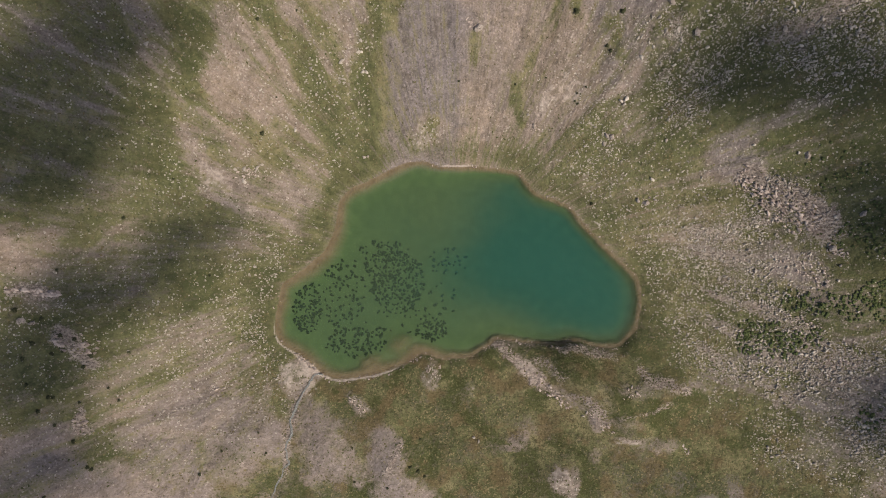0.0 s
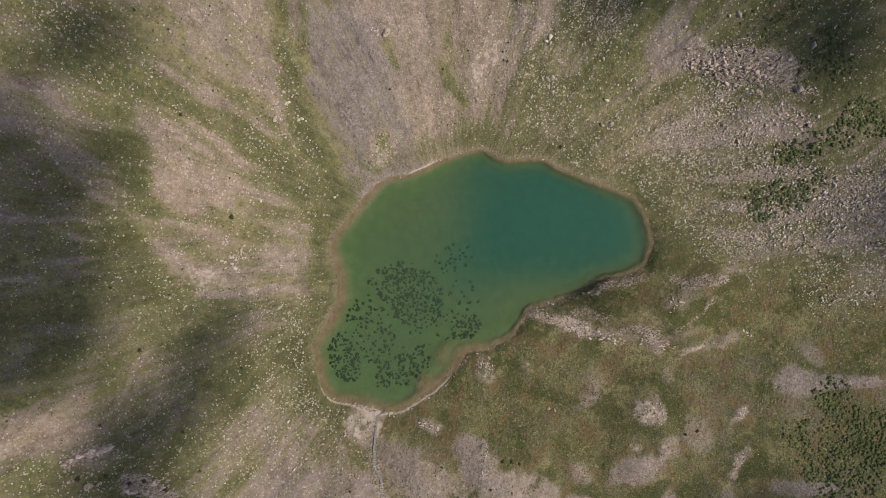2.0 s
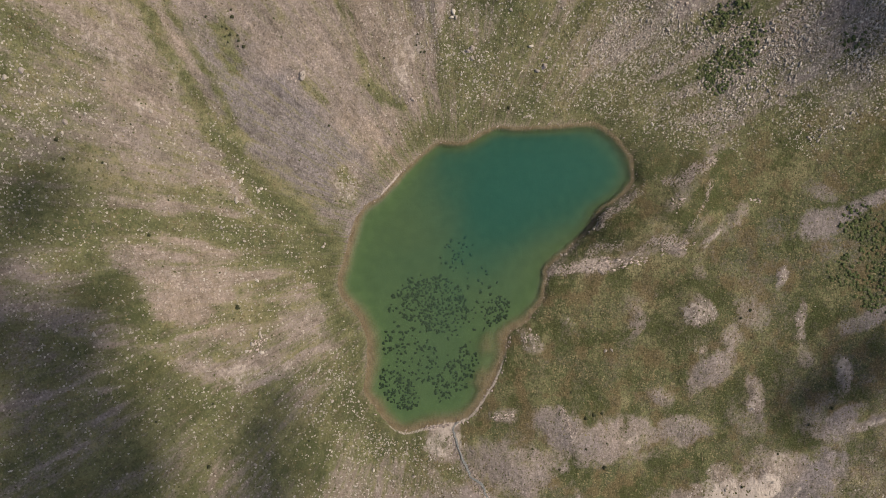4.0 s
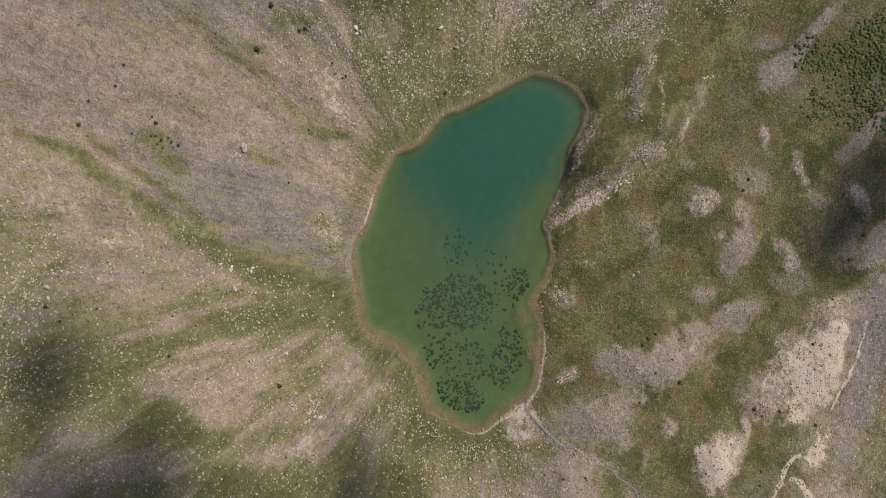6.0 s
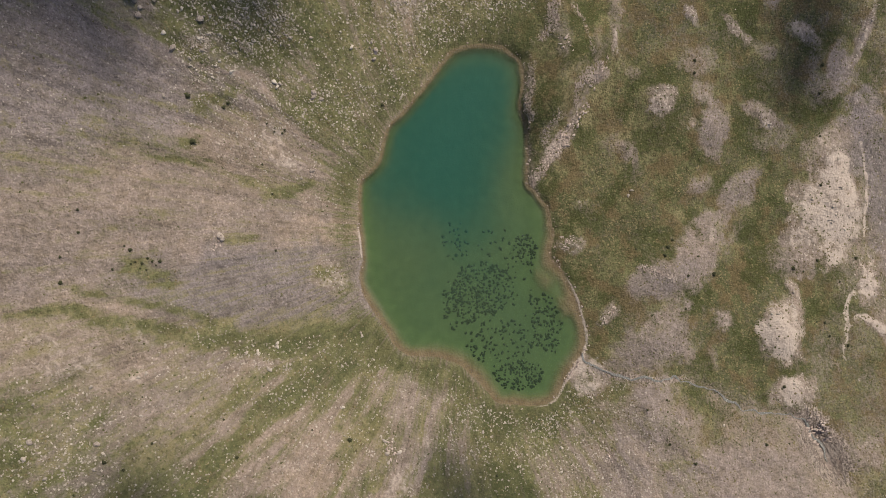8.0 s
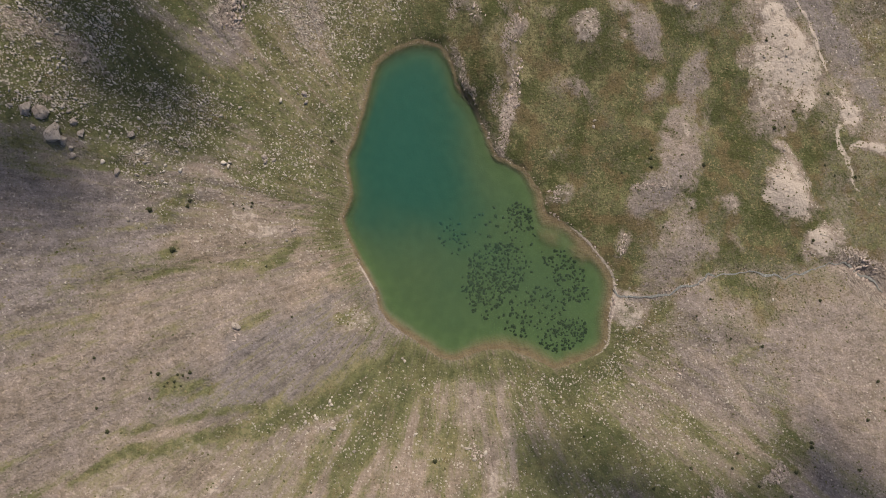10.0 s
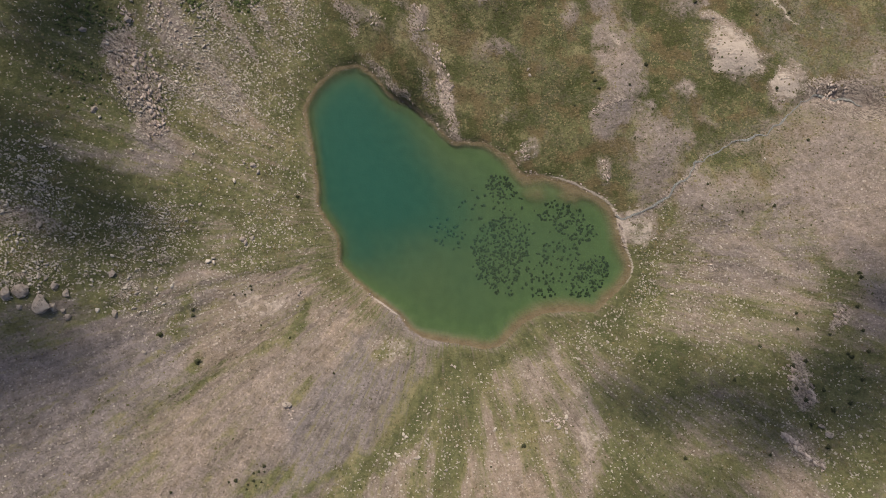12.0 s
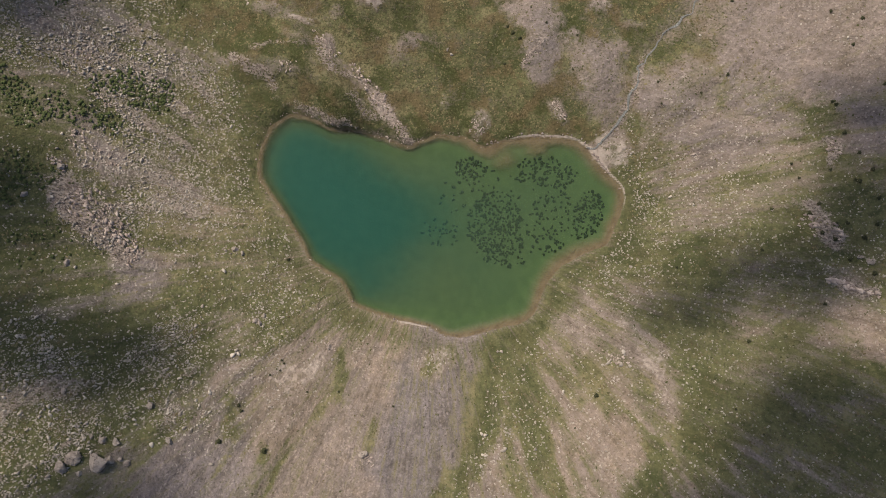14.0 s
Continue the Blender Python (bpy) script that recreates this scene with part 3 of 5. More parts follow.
GULLIES_EAST = [
    (-112, 59.6, -95, 51.3, 1, 0.5), (-118, 48, -95.9, 39.2, 0.9, 0.5), (-131.2, 48.9, -117.6, 41.6, 0.8, 0.4),
    (123.5, 37.8, 132.9, 35.7, 4.3, -0.9), (67.4, -24.4, 64.7, -36.1, 2.8, -0.9), (78.4, -30, 81.7, -41.6, 5.9, -0.7),
    (72.5, -54.3, 81.4, -61, 5.8, -0.7), (100.5, -58.8, 107.6, -62.3, 9.7, -0.5), (87.5, 59.1, 107.7, 55.7, 4.7, -0.6),
    (-71.5, 58.5, -60.3, 44.1, 2.8, 0.4), (-60.3, 44.1, -47, 27.2, 2.5, 0.4), (-64, 55.5, -47.2, 39.4, 2, 0.4), (-55.7, 69.3, -43, 47.6, 2.2, 0.4),
    (-83.4, 37.3, -70.2, 21.5, 2.9, 0.4),
]
TAN_STREAKS = [
    (-47.9, 75.9, -35, 56.7, 1.8, 0.4), (-78, 45.7, -65.4, 32, 2, 0.4), (-32.1, 77.2, -30.8, 48, 0.9, 0.5), (-65.7, 71.9, -56.6, 59.2, 1.4, 0.5),
    (-94.3, 61.5, -82.7, 47, 1.1, 0.5), (-105.5, 53.8, -91.3, 37.7, 0.9, 0.4), (-83, 20.2, -68.3, 12.8, 1.1, 0.4),
    (-54.5, 40, -40.5, 25.4, 1.2, 0.5), (-57.7, 70.7, -42.1, 43.7, 2, 0.3), (-55.9, 86.5, -37.3, 58, 2, 0.3),
]
GULLIES = GULLIES_NORTH + GULLIES_WEST + GULLIES_EAST + TAN_STREAKS
# bands of bed rock: start, end, half width, strength
ROCK_BANDS = [
    (21.3, -35.2, 34.1, -47.9, 2.7, 0.9), (34.0, -39.8, 41.9, -43.8, 2.9, 0.8), (36.1, -49.8, 50.5, -52.7, 1.5, 0.6),
    (49.8, -53.6, 55.2, -62.0, 1.9, 0.9), (68.1, -42.5, 84.4, -49.1, 2.9, 0.8), (59.2, -59.1, 76.8, -54.5, 1.7, 0.5),
    (-136.1, -13.2, -124.6, -15.2, 1.5, 0.9), (-124.3, -27.6, -114.7, -37.4, 3.0, 0.8), (-120.5, -54.3, -118.3, -62.0, 2.1, 0.9),
    (-73.0, -119.2, -84.5, -128.9, 4.2, 1), (-14.6, -68.3, -19.6, -77.8, 2.3, 0.6), (99.1, -41.4, 118.1, -50.1, 3.8, 0.5),
    (124.0, -41.8, 139.4, -37.1, 4.2, 0.5), (43.1, -34.1, 60.9, -37.0, 1.7, 0.6), (100.9, 23.7, 124.9, 6.0, 4.6, 1),
]


def lattice(ix, iy, seed):
    n = (ix * 374761393 + iy * 668265263 + seed * 144269504) & 0xFFFFFFFF
    n = ((n ^ (n >> 13)) * 1274126177) & 0xFFFFFFFF
    return ((n ^ (n >> 16)) & 0xFFFF) / 65535.0


def smooth_noise(x, y, seed=0):
    ix, iy = np.floor(x).astype(np.int64), np.floor(y).astype(np.int64)
    fx, fy = x - ix, y - iy
    fx, fy = fx * fx * fx * (fx * (fx * 6 - 15) + 10), fy * fy * fy * (fy * (fy * 6 - 15) + 10)
    low = lattice(ix, iy, seed) * (1 - fx) + lattice(ix + 1, iy, seed) * fx
    high = lattice(ix, iy + 1, seed) * (1 - fx) + lattice(ix + 1, iy + 1, seed) * fx
    return low * (1 - fy) + high * fy


def fractal(x, y, size, octaves=4, seed=0):
    """Fractal noise from 0 to 1 whose largest features are about size metres."""
    total, weight, gain, f = 0.0, 0.0, 1.0, 1.0 / size
    for k in range(octaves):
        total = total + gain * smooth_noise(x * f + 17.3 * k, y * f - 9.1 * k, seed + k)
        weight, gain, f = weight + gain, gain * 0.55, f * 2.03
    return total / weight


def step(x, lo, hi):
    t = np.clip((x - lo) / (hi - lo), 0, 1)
    return t * t * (3 - 2 * t)


def closed_spline(points, cuts):
    pts, out = np.array(points, float), []
    n = len(pts)
    for i in range(n):
        a, b, c, d = pts[i - 1], pts[i], pts[(i + 1) % n], pts[(i + 2) % n]
        for k in range(cuts):
            t = k / cuts
            out.append(0.5 * (2 * b + (c - a) * t + (2 * a - 5 * b + 4 * c - d) * t * t + (3 * b - a - 3 * c + d) * t ** 3))
    return np.array(out)


def along(points, x, y):
    """Distance to a line of points, and how far along it (0 to 1) the nearest place lies."""
    best, where = np.full(x.shape, 1e9), np.zeros(x.shape)
    for i in range(len(points) - 1):
        ax, ay, bx, by = *points[i], *points[i + 1]
        t = np.clip(((x - ax) * (bx - ax) + (y - ay) * (by - ay)) / ((bx - ax) ** 2 + (by - ay) ** 2), 0, 1)
        d = np.hypot(x - ax - t * (bx - ax), y - ay - t * (by - ay))
        where, best = np.where(d < best, (i + t) / (len(points) - 1), where), np.minimum(d, best)
    return best, where


def shore_table():
    """Signed distance from the shore on a 1 m lattice; negative in the lake."""
    line = closed_spline(SHORE, 5)
    xs = np.arange(-220, 221.0)
    x, y = np.meshgrid(xs, xs)
    x, y = x.ravel(), y.ravel()
    best, inside = np.full(x.shape, 1e9), np.zeros(x.shape, bool)
    for (ax, ay), (bx, by) in zip(line, np.roll(line, -1, 0)):
        t = np.clip(((x - ax) * (bx - ax) + (y - ay) * (by - ay)) / ((bx - ax) ** 2 + (by - ay) ** 2), 0, 1)
        best = np.minimum(best, (x - ax - t * (bx - ax)) ** 2 + (y - ay - t * (by - ay)) ** 2)
        if ay != by:
            inside ^= ((ay > y) != (by > y)) & (x < ax + (y - ay) * (bx - ax) / (by - ay))
    return (np.sqrt(best) * np.where(inside, -1, 1)).reshape(441, 441)


SHORE_TABLE = shore_table()


def from_shore(x, y, rough=True):
    cx, cy = np.clip(x, -219.5, 219.5), np.clip(y, -219.5, 219.5)
    ix, iy = np.floor(cx + 220).astype(int), np.floor(cy + 220).astype(int)
    fx, fy = cx + 220 - ix, cy + 220 - iy
    t = SHORE_TABLE
    d = (t[iy, ix] * (1 - fx) + t[iy, ix + 1] * fx) * (1 - fy) + (t[iy + 1, ix] * (1 - fx) + t[iy + 1, ix + 1] * fx) * fy
    d = d + np.hypot(x - cx, y - cy)
    if rough:
        d = d + (fractal(x, y, 5, 4, 70) - 0.5) * (0.9 + 0.9 * np.minimum(by_bearing(x, y, BANK), 1)) * np.exp(-np.abs(d) / 8)
    return d


def by_bearing(x, y, values):
    a = np.degrees(np.arctan2(y - LAKE_MID[1], x - LAKE_MID[0])) % 360
    return np.interp(a, BEARING, values, period=360)


def knoll(x, y, spec):
    kx, ky, rx, ry, turn = spec[:5]
    c, s = math.cos(radians(turn)), math.sin(radians(turn))
    u, v = ((x - kx) * c + (y - ky) * s) / rx, ((y - ky) * c - (x - kx) * s) / ry
    return u * u + v * v


def height(x, y, fine=True):
    d = from_shore(x, y)
    out = np.maximum(d, 0)
    far = 420 * (1 - np.exp(-out / 420))
    rise = by_bearing(x, y, RISE)
    h = rise * far * far / (far + 12) + 0.10 * np.minimum(out, 2)
    # ribs and furrows run down the slopes
    a = np.arctan2(y - LAKE_MID[1], x - LAKE_MID[0])
    steep = np.clip(rise, 0, 1) * np.minimum(out / 40, 1.6)
    ribs = fractal(np.cos(a) * 60 + out * 0.05, np.sin(a) * 60 + out * 0.05, 7, 3, 11) - 0.5
    h = h + ribs * steep * by_bearing(x, y, RIBS) + (fractal(x, y, 34, 4, 3) - 0.5) * np.minimum(out / 14, 1) * (3.5 + 6 * step(out, 60, 200))
    h = h + by_bearing(x, y, BANK) * (1 - np.exp(-out / 2.2)) * np.exp(-out / 26)
    for spec in PATCHES + HILLS:
        h = h + spec[5] * np.exp(-1.2 * knoll(x, y, spec))
    ds, ws = along(STREAM, x, y)
    h = h - (0.5 + 5.0 * step(ws, 0.78, 0.95)) * np.exp(-(ds / (1.7 + 4.5 * step(ws, 0.78, 1))) ** 2) * step(out, 0.5, 8)
    dp, wp = along(PATH, x, y)
    h = h - 0.35 * np.exp(-(dp / 1.6) ** 2)
    # lake bed
    inn = np.maximum(-d, 0)
    bed = 0.16 * np.minimum(inn, 3) + 0.9 * step(inn, 2, 11) + 0.5 * step(inn, 9, 26)
    for hx, hy, r, deep in HOLES:
        bed = bed + deep * np.exp(-((x - hx) ** 2 + (y - hy) ** 2) / (r * r)) * step(inn, 0.5, 5)
    for sx, sy, r in SHOALS:
        bed = bed * (1 - 0.7 * np.exp(-((x - sx) ** 2 + (y - sy) ** 2) / (r * r)))
    h = np.where(d > 0, h, -bed)
    if fine:
        h = h + (fractal(x, y, 3.2, 3, 31) - 0.5) * 0.55 * step(d, 0.5, 6)
    return h


def ground_cover(x, y):
    """Bareness, lushness, stones and warmth of the ground at each place."""
    total = np.full(x.shape, 1e-4)
    sums = [np.full(x.shape, 1e-4 * v) for v in (0.4, 0.5, 0.4, 0.5)]
    wx = x + (fractal(x, y, 18, 3, 40) - 0.5) * 9
    wy = y + (fractal(x, y, 18, 3, 50) - 0.5) * 9
    for cover in (COVER_NORTH_WEST, COVER_WEST, COVER_SOUTH_WEST, COVER_NORTH, COVER_FAR_NORTH, COVER_EAST, COVER_SOUTH_EAST, COVER_SOUTH, COVER_SHORE):
        for cx, cy, reach, *values in cover:
            w = np.exp(-((wx - cx) ** 2 + (wy - cy) ** 2) / (reach * reach))
            total = total + w
            for k in range(4):
                sums[k] = sums[k] + w * values[k]
    bare, lush, stony, warm = [s / total for s in sums]
    d = from_shore(x, y)
    a = np.arctan2(y - LAKE_MID[1], x - LAKE_MID[0])
    rise = by_bearing(x, y, RISE)
    slope = step(rise, 0.08, 0.3)
    bend = (fractal(x, y, 40, 2, 25) - 0.5) * 0.35
    streaks = fractal(np.cos(a + bend) * 75 + d * 0.04, np.sin(a + bend) * 75 + d * 0.04, 5.0, 5, 21) - 0.5
    patches = fractal(x, y, 9, 5, 61) - 0.5
    bare = bare + streaks * 1.8 * slope * step(d, 2, 20) + patches * (0.6 - 0.2 * slope)
    bare = bare - 0.38 * step(stony, 0.6, 0.95)
    lush = lush - streaks * 0.6 * slope + (fractal(x, y, 12, 5, 81) - 0.5) * (1.9 - 1.0 * slope)
    fray = (fractal(x, y, 3.6, 3, 64) - 0.5) * 1.9 + patches * 2.6 + streaks * 1.8 * slope
    for spec in PATCHES:
        q = knoll(x + (wx - x) * 0.55, y + (wy - y) * 0.55, spec) + fray
        w = step(1.2 - q, -0.75, 1.05) * spec[6]
        bare, warm = bare * (1 - w) + w * (0.84 + 0.35 * patches + 1.1 * streaks * slope), warm * (1 - w) + w * spec[7]
        lush = lush * (1 - 0.5 * w)
        if spec[8] > 0.35:
            stony = np.maximum(stony, 0.74 * w)
    for ax, ay, bx, by, wide, change in GULLIES:
        g, _ = along([(ax, ay), (bx, by)], wx * 0.5 + x * 0.5, wy * 0.5 + y * 0.5)
        g = np.exp(-(g / wide) ** 2)
        bare, lush = bare + change * g, lush - change * 0.3 * g
    ds, ws = along(STREAM, x, y)
    bare = bare + 0.7 * np.exp(-(ds / 3.0) ** 2) * (smooth_noise(x * 0.12, y * 0.12, 9) + step(ws, 0.7, 0.9) - 0.1)
    # a green margin round the water
    rim = np.exp(-((d - 5) / 4.5) ** 2) * step(d, 0, 2)
    bare, lush = bare - 0.35 * rim, lush + 0.25 * rim
    return np.clip(bare, 0, 1), np.clip(lush, 0, 1), np.clip(stony, 0, 1), np.clip(warm, 0, 1)


def put_floats(mesh, name, values):
    mesh.attributes.new(name, "FLOAT", "POINT").data.foreach_set("value", np.ascontiguousarray(values, np.float32))


def mesh_from(name, verts, faces, material):
    """A mesh of triangles or quads from arrays."""
    mesh = bpy.data.meshes.new(name)
    verts, faces = np.ascontiguousarray(verts, np.float32), np.ascontiguousarray(faces, np.int32)
    n, sides = faces.shape
    mesh.vertices.add(len(verts)), mesh.loops.add(n * sides), mesh.polygons.add(n)
    mesh.vertices.foreach_set("co", verts.ravel())
    mesh.loops.foreach_set("vertex_index", faces.ravel())
    mesh.polygons.foreach_set("loop_start", np.arange(0, n * sides, sides, dtype=np.int32))
    mesh.update(calc_edges=True)
    mesh.materials.append(material)
    return mesh


def grid_faces(nx, ny):
    i = (np.arange(ny - 1)[:, None] * nx + np.arange(nx - 1)[None, :]).ravel()
    return np.stack([i, i + 1, i + 1 + nx, i + nx], 1)


def build_ground():
    core = np.arange(-186, 186.01, 0.6)
    steps = 0.6 * 1.11 ** np.arange(1, 56)
    outer = np.cumsum(steps)
    axis = np.concatenate([-186 - outer[::-1], core, core[-1] + outer])
    x, y = [v.ravel() for v in np.meshgrid(axis, axis)]
    d = from_shore(x, y)
    z = height(x, y)
    bare, lush, stony, warm = ground_cover(x, y)
    mesh = mesh_from("ground", np.stack([x, y, z], 1), grid_faces(len(axis), len(axis)), GROUND)
    ds, ws = along(STREAM, x, y)
    jx, jy = x + (fractal(x, y, 6, 3, 86) - 0.5) * 5, y + (fractal(x, y, 6, 3, 87) - 0.5) * 5
    dp = np.min([along(line, jx, jy)[0] for line in (PATH, WASH, SPUR, RILL)], 0)
    beach = by_bearing(x, y, BEACH) * (0.55 + 0.9 * fractal(x, y, 14, 3, 77))
    sand = step(d, -3.2 * beach - 0.5, -0.5 * beach) * step(-d, -0.35, 0.1)
    a = np.arctan2(y - LAKE_MID[1], x - LAKE_MID[0])
    ledges = fractal(np.cos(a) * 60 + d * 0.16, np.sin(a) * 60 + d * 0.16, 3.2, 4, 23)
    rocky = step(ledges, 0.48, 0.64) * step(stony, 0.6, 0.95) * step(d, 8, 25) * 0.62
    for ax, ay, bx, by, wide, strength in ROCK_BANDS:
        g, _ = along([(ax, ay), (bx, by)], x + (fractal(x, y, 6, 3, 44) - 0.5) * 6, y + (fractal(x, y, 6, 3, 45) - 0.5) * 6)
        rocky = np.maximum(rocky, strength * np.exp(-(g / wide) ** 2))
    rocky = np.maximum(rocky, 0.55 * step(by_bearing(x, y, BANK), 1.3, 2.6) * step(d, 0, 0.8) * step(-d, -6, -2) * step(fractal(x, y, 8, 3, 5), 0.40, 0.60))
    rocky = np.maximum(rocky, step(ws, 0.78, 0.86) * step(-ds, -9, -4) * step(ds, 0.8, 2))
    rocky = np.maximum(rocky, 0.9 * step(-ws, -0.5, -0.3) * np.exp(-(ds / 1.5) ** 2) * step(d, 1, 5))
    silt = step(-d, 0.6 * beach, 3.4 * beach + 1.2)
    for sx, sy, wide in SHOALS:
        silt = silt * (1 - 0.75 * step(1.5 - np.hypot(x - sx, y - sy) / wide + (fractal(x, y, 6, 3, 78) - 0.5) * 1.6, 0, 1.5))
    sand = np.maximum(sand, (1 - silt) * step(-d, 0, 1))
    put_floats(mesh, "bare", bare), put_floats(mesh, "lush", lush), put_floats(mesh, "stony", stony * step(d, 1, 4))
    put_floats(mesh, "steep", step(by_bearing(x, y, RISE), 0.06, 0.3)), put_floats(mesh, "warm", warm), put_floats(mesh, "sand", sand), put_floats(mesh, "rocky", rocky)
    put_floats(mesh, "silt", silt)
    washed_and_lit = np.zeros(x.shape)
    mottle = (fractal(x, y, 6, 4, 83) - 0.5) * 0.9
    ragged = (fractal(x, y, 5, 4, 84) - 0.5) * 2.2
    # paler mid-patch: washed soil, and knoll crest highlights put into the colour
    for spec in PATCHES:
        if spec[8] > 0.05:
            washed_and_lit = np.maximum(washed_and_lit, (1.15 * spec[8] + mottle) * np.exp(-0.9 * np.maximum(knoll(x, y, spec) + ragged, 0) ** 2))
    put_floats(mesh, "pale", np.maximum(washed_and_lit, 0) + np.exp(-(dp / 0.9) ** 2) * 0.8 * np.clip(2.4 * fractal(x, y, 5, 3, 80) - 0.5, 0, 1) + 0.9 * np.exp(-((d - 0.4) / 0.5) ** 2) * step(by_bearing(x, y, [0, 0, 0, .9, 0, 0, .2, .7, 1, .5, .15, .1, 0, 0, 0, 0]), 0.3, 0.8))
    # coordinates that run round the lake and down the slope, for streaks along the fall line
    uv = mesh.uv_layers.new(name="fall_line")
    index = np.empty(len(mesh.loops), np.int32)
    mesh.loops.foreach_get("vertex_index", index)
    across, down = a * 45.0, d * 0.06
    uv.data.foreach_set("uv", np.stack([across[index], down[index]], 1).astype(np.float32).ravel())
    mesh.polygons.foreach_set("use_smooth", np.ones(len(mesh.polygons), bool))
    tagged(new("ground", mesh), "alpine basin of turf, scree and moraine knolls round a lake", "ground", kind="structure")


def build_water():
    axis = np.arange(-90, 91.0, 0.75)
    x, y = [v.ravel() for v in np.meshgrid(axis, axis)]
    faces = grid_faces(len(axis), len(axis))
    d = from_shore(x, y)
    faces = faces[(d[faces] < 1.6).any(1)]
    used, flat = np.unique(faces, return_inverse=True)
    x, y, d = x[used], y[used], d[used]
    mesh = mesh_from("lake", np.stack([x, y, np.zeros(x.shape)], 1), flat.reshape(-1, 4), LAKE)
    put_floats(mesh, "depth", np.maximum(0, -height(x, y)))
    tagged(new("water", mesh), "still green and teal lake water, clear at the shore", "lake", kind="structure")


build_ground()
build_water()


# ---- things ----
rng = np.random.default_rng(7)


def ball(level):
    bm = bmesh.new()
    bmesh.ops.create_icosphere(bm, subdivisions=level, radius=1.0)
    v = np.array([q.co[:] for q in bm.verts])
    f = np.array([[q.index for q in p.verts] for p in bm.faces])
    bm.free()
    return v, f


BALL_1, BALL_2 = ball(1), ball(2)


def shard(seed, corners, flat):
    """An angular block of stone: the hull of a few random corners, standing on z = 0 by a third of its height."""
    r = np.random.default_rng(seed)
    q = r.normal(size=(corners, 3))
    q = q / np.linalg.norm(q, axis=1)[:, None] * (1.0, r.uniform(0.55, 0.85), flat * r.uniform(0.8, 1.2))
    bm = bmesh.new()
    for c in q:
        bm.verts.new(c)
    bmesh.ops.convex_hull(bm, input=bm.verts[:])
    bmesh.ops.delete(bm, geom=[v for v in bm.verts if not v.link_faces], context="VERTS")
    bmesh.ops.triangulate(bm, faces=bm.faces[:])
    bm.verts.index_update()
    v = np.array([c.co[:] for c in bm.verts])
    f = np.array([[c.index for c in p.verts] for p in bm.faces])
    bm.free()
    return v, f


SHARDS = [shard(40 + k, 11, 0.6) for k in range(8)]


def rock_mesh(name, seed, corners=15, flat=0.7, material=STONE):
    """A larger block with chipped faces and blunt edges."""
    v, f = shard(seed, corners, flat)
    v = v * (1 + np.random.default_rng(seed).normal(size=(len(v), 1)) * 0.05)
    return mesh_from(name, v, f, material)


def boulder_mesh(name, seed):
    """A big weathered block, split by clefts and worn round at its corners."""
    r = np.random.default_rng(seed)
    v, f = ball(4)
    v = v * (1.0, r.uniform(0.7, 0.9), 0.62)
    for _ in range(11):
        n = r.normal(size=3)
        n /= np.linalg.norm(n)
        over = np.maximum(v @ n - r.uniform(0.38, 0.66), 0)
        v = v - over[:, None] * n * 0.95
    out = []
    for q in v:
        w = Vector(q * 1.7) + Vector((seed, 0, 0))
        cleft = abs(noise.noise(Vector((w.x * 0.9, w.y * 2.0, w.z)))) < 0.06
        out.append(q * (1 + 0.16 * noise.fractal(w * 1.6, 1.0, 2.0, 4) - 0.14 * cleft))
    return mesh_from(name, np.array(out), f, BOULDER_STONE)


def heights(x, y):
    return height(np.array(x, float), np.array(y, float))


def scatter(n, size, seed):
    """Random places within a square of the given half size."""
    r = np.random.default_rng(seed)
    return r.uniform(-size, size, n), r.uniform(-size, size, n), r


def slope_at(x, y):
    e = 0.8
    return (height(x + e, y, False) - height(x - e, y, False)) / (2 * e), (height(x, y + e, False) - height(x, y - e, False)) / (2 * e)


def many(name, bases, x, y, size, squash, r, material, sink=0.2, jitter=0.16, line=None):
    """One mesh of many small separate pieces that sit on the ground. line: the way that their long sides lie."""
    z = height(x, y)
    sx, sy = slope_at(x, y)
    turn = r.uniform(0, 2 * math.pi, len(x)) if line is None else line + r.normal(size=len(x)) * 0.9
    stretch = r.uniform(0.85, 1.4, len(x))
    verts, faces, start = [], [], 0
    for k, (v, f) in enumerate(bases):
        i = np.arange(k, len(x), len(bases))
        n = len(i)
        w = v[None] * (1 + r.normal(size=(n, len(v), 1)) * jitter)
        px, py, pz = w[..., 0] * (size * stretch)[i, None], w[..., 1] * (size / stretch)[i, None], w[..., 2] * (size * squash)[i, None]
        c, s = np.cos(turn)[i, None], np.sin(turn)[i, None]
        gx, gy = px * c - py * s, px * s + py * c
        gz = pz + (z + size * squash * (1 - 2 * sink) * 0.6)[i, None] + gx * sx[i, None] + gy * sy[i, None]
        verts.append(np.stack([gx + x[i, None], gy + y[i, None], gz], -1).reshape(-1, 3))
        faces.append((f[None] + (np.arange(n) * len(v))[:, None, None]).reshape(-1, 3) + start)
        start += n * len(v)
    return mesh_from(name, np.concatenate(verts), np.concatenate(faces), material)


def within(x, y, reach=184):
    """Keep to the part of the basin round the lake that is open to view."""
    return np.hypot(x, y) < reach


# ---- loose boulders ----
BOULDER_MESHES = [rock_mesh("boulder", 100 + k) for k in range(10)]
BIG_BOULDERS = [boulder_mesh("boulder", 150 + k) for k in range(5)]
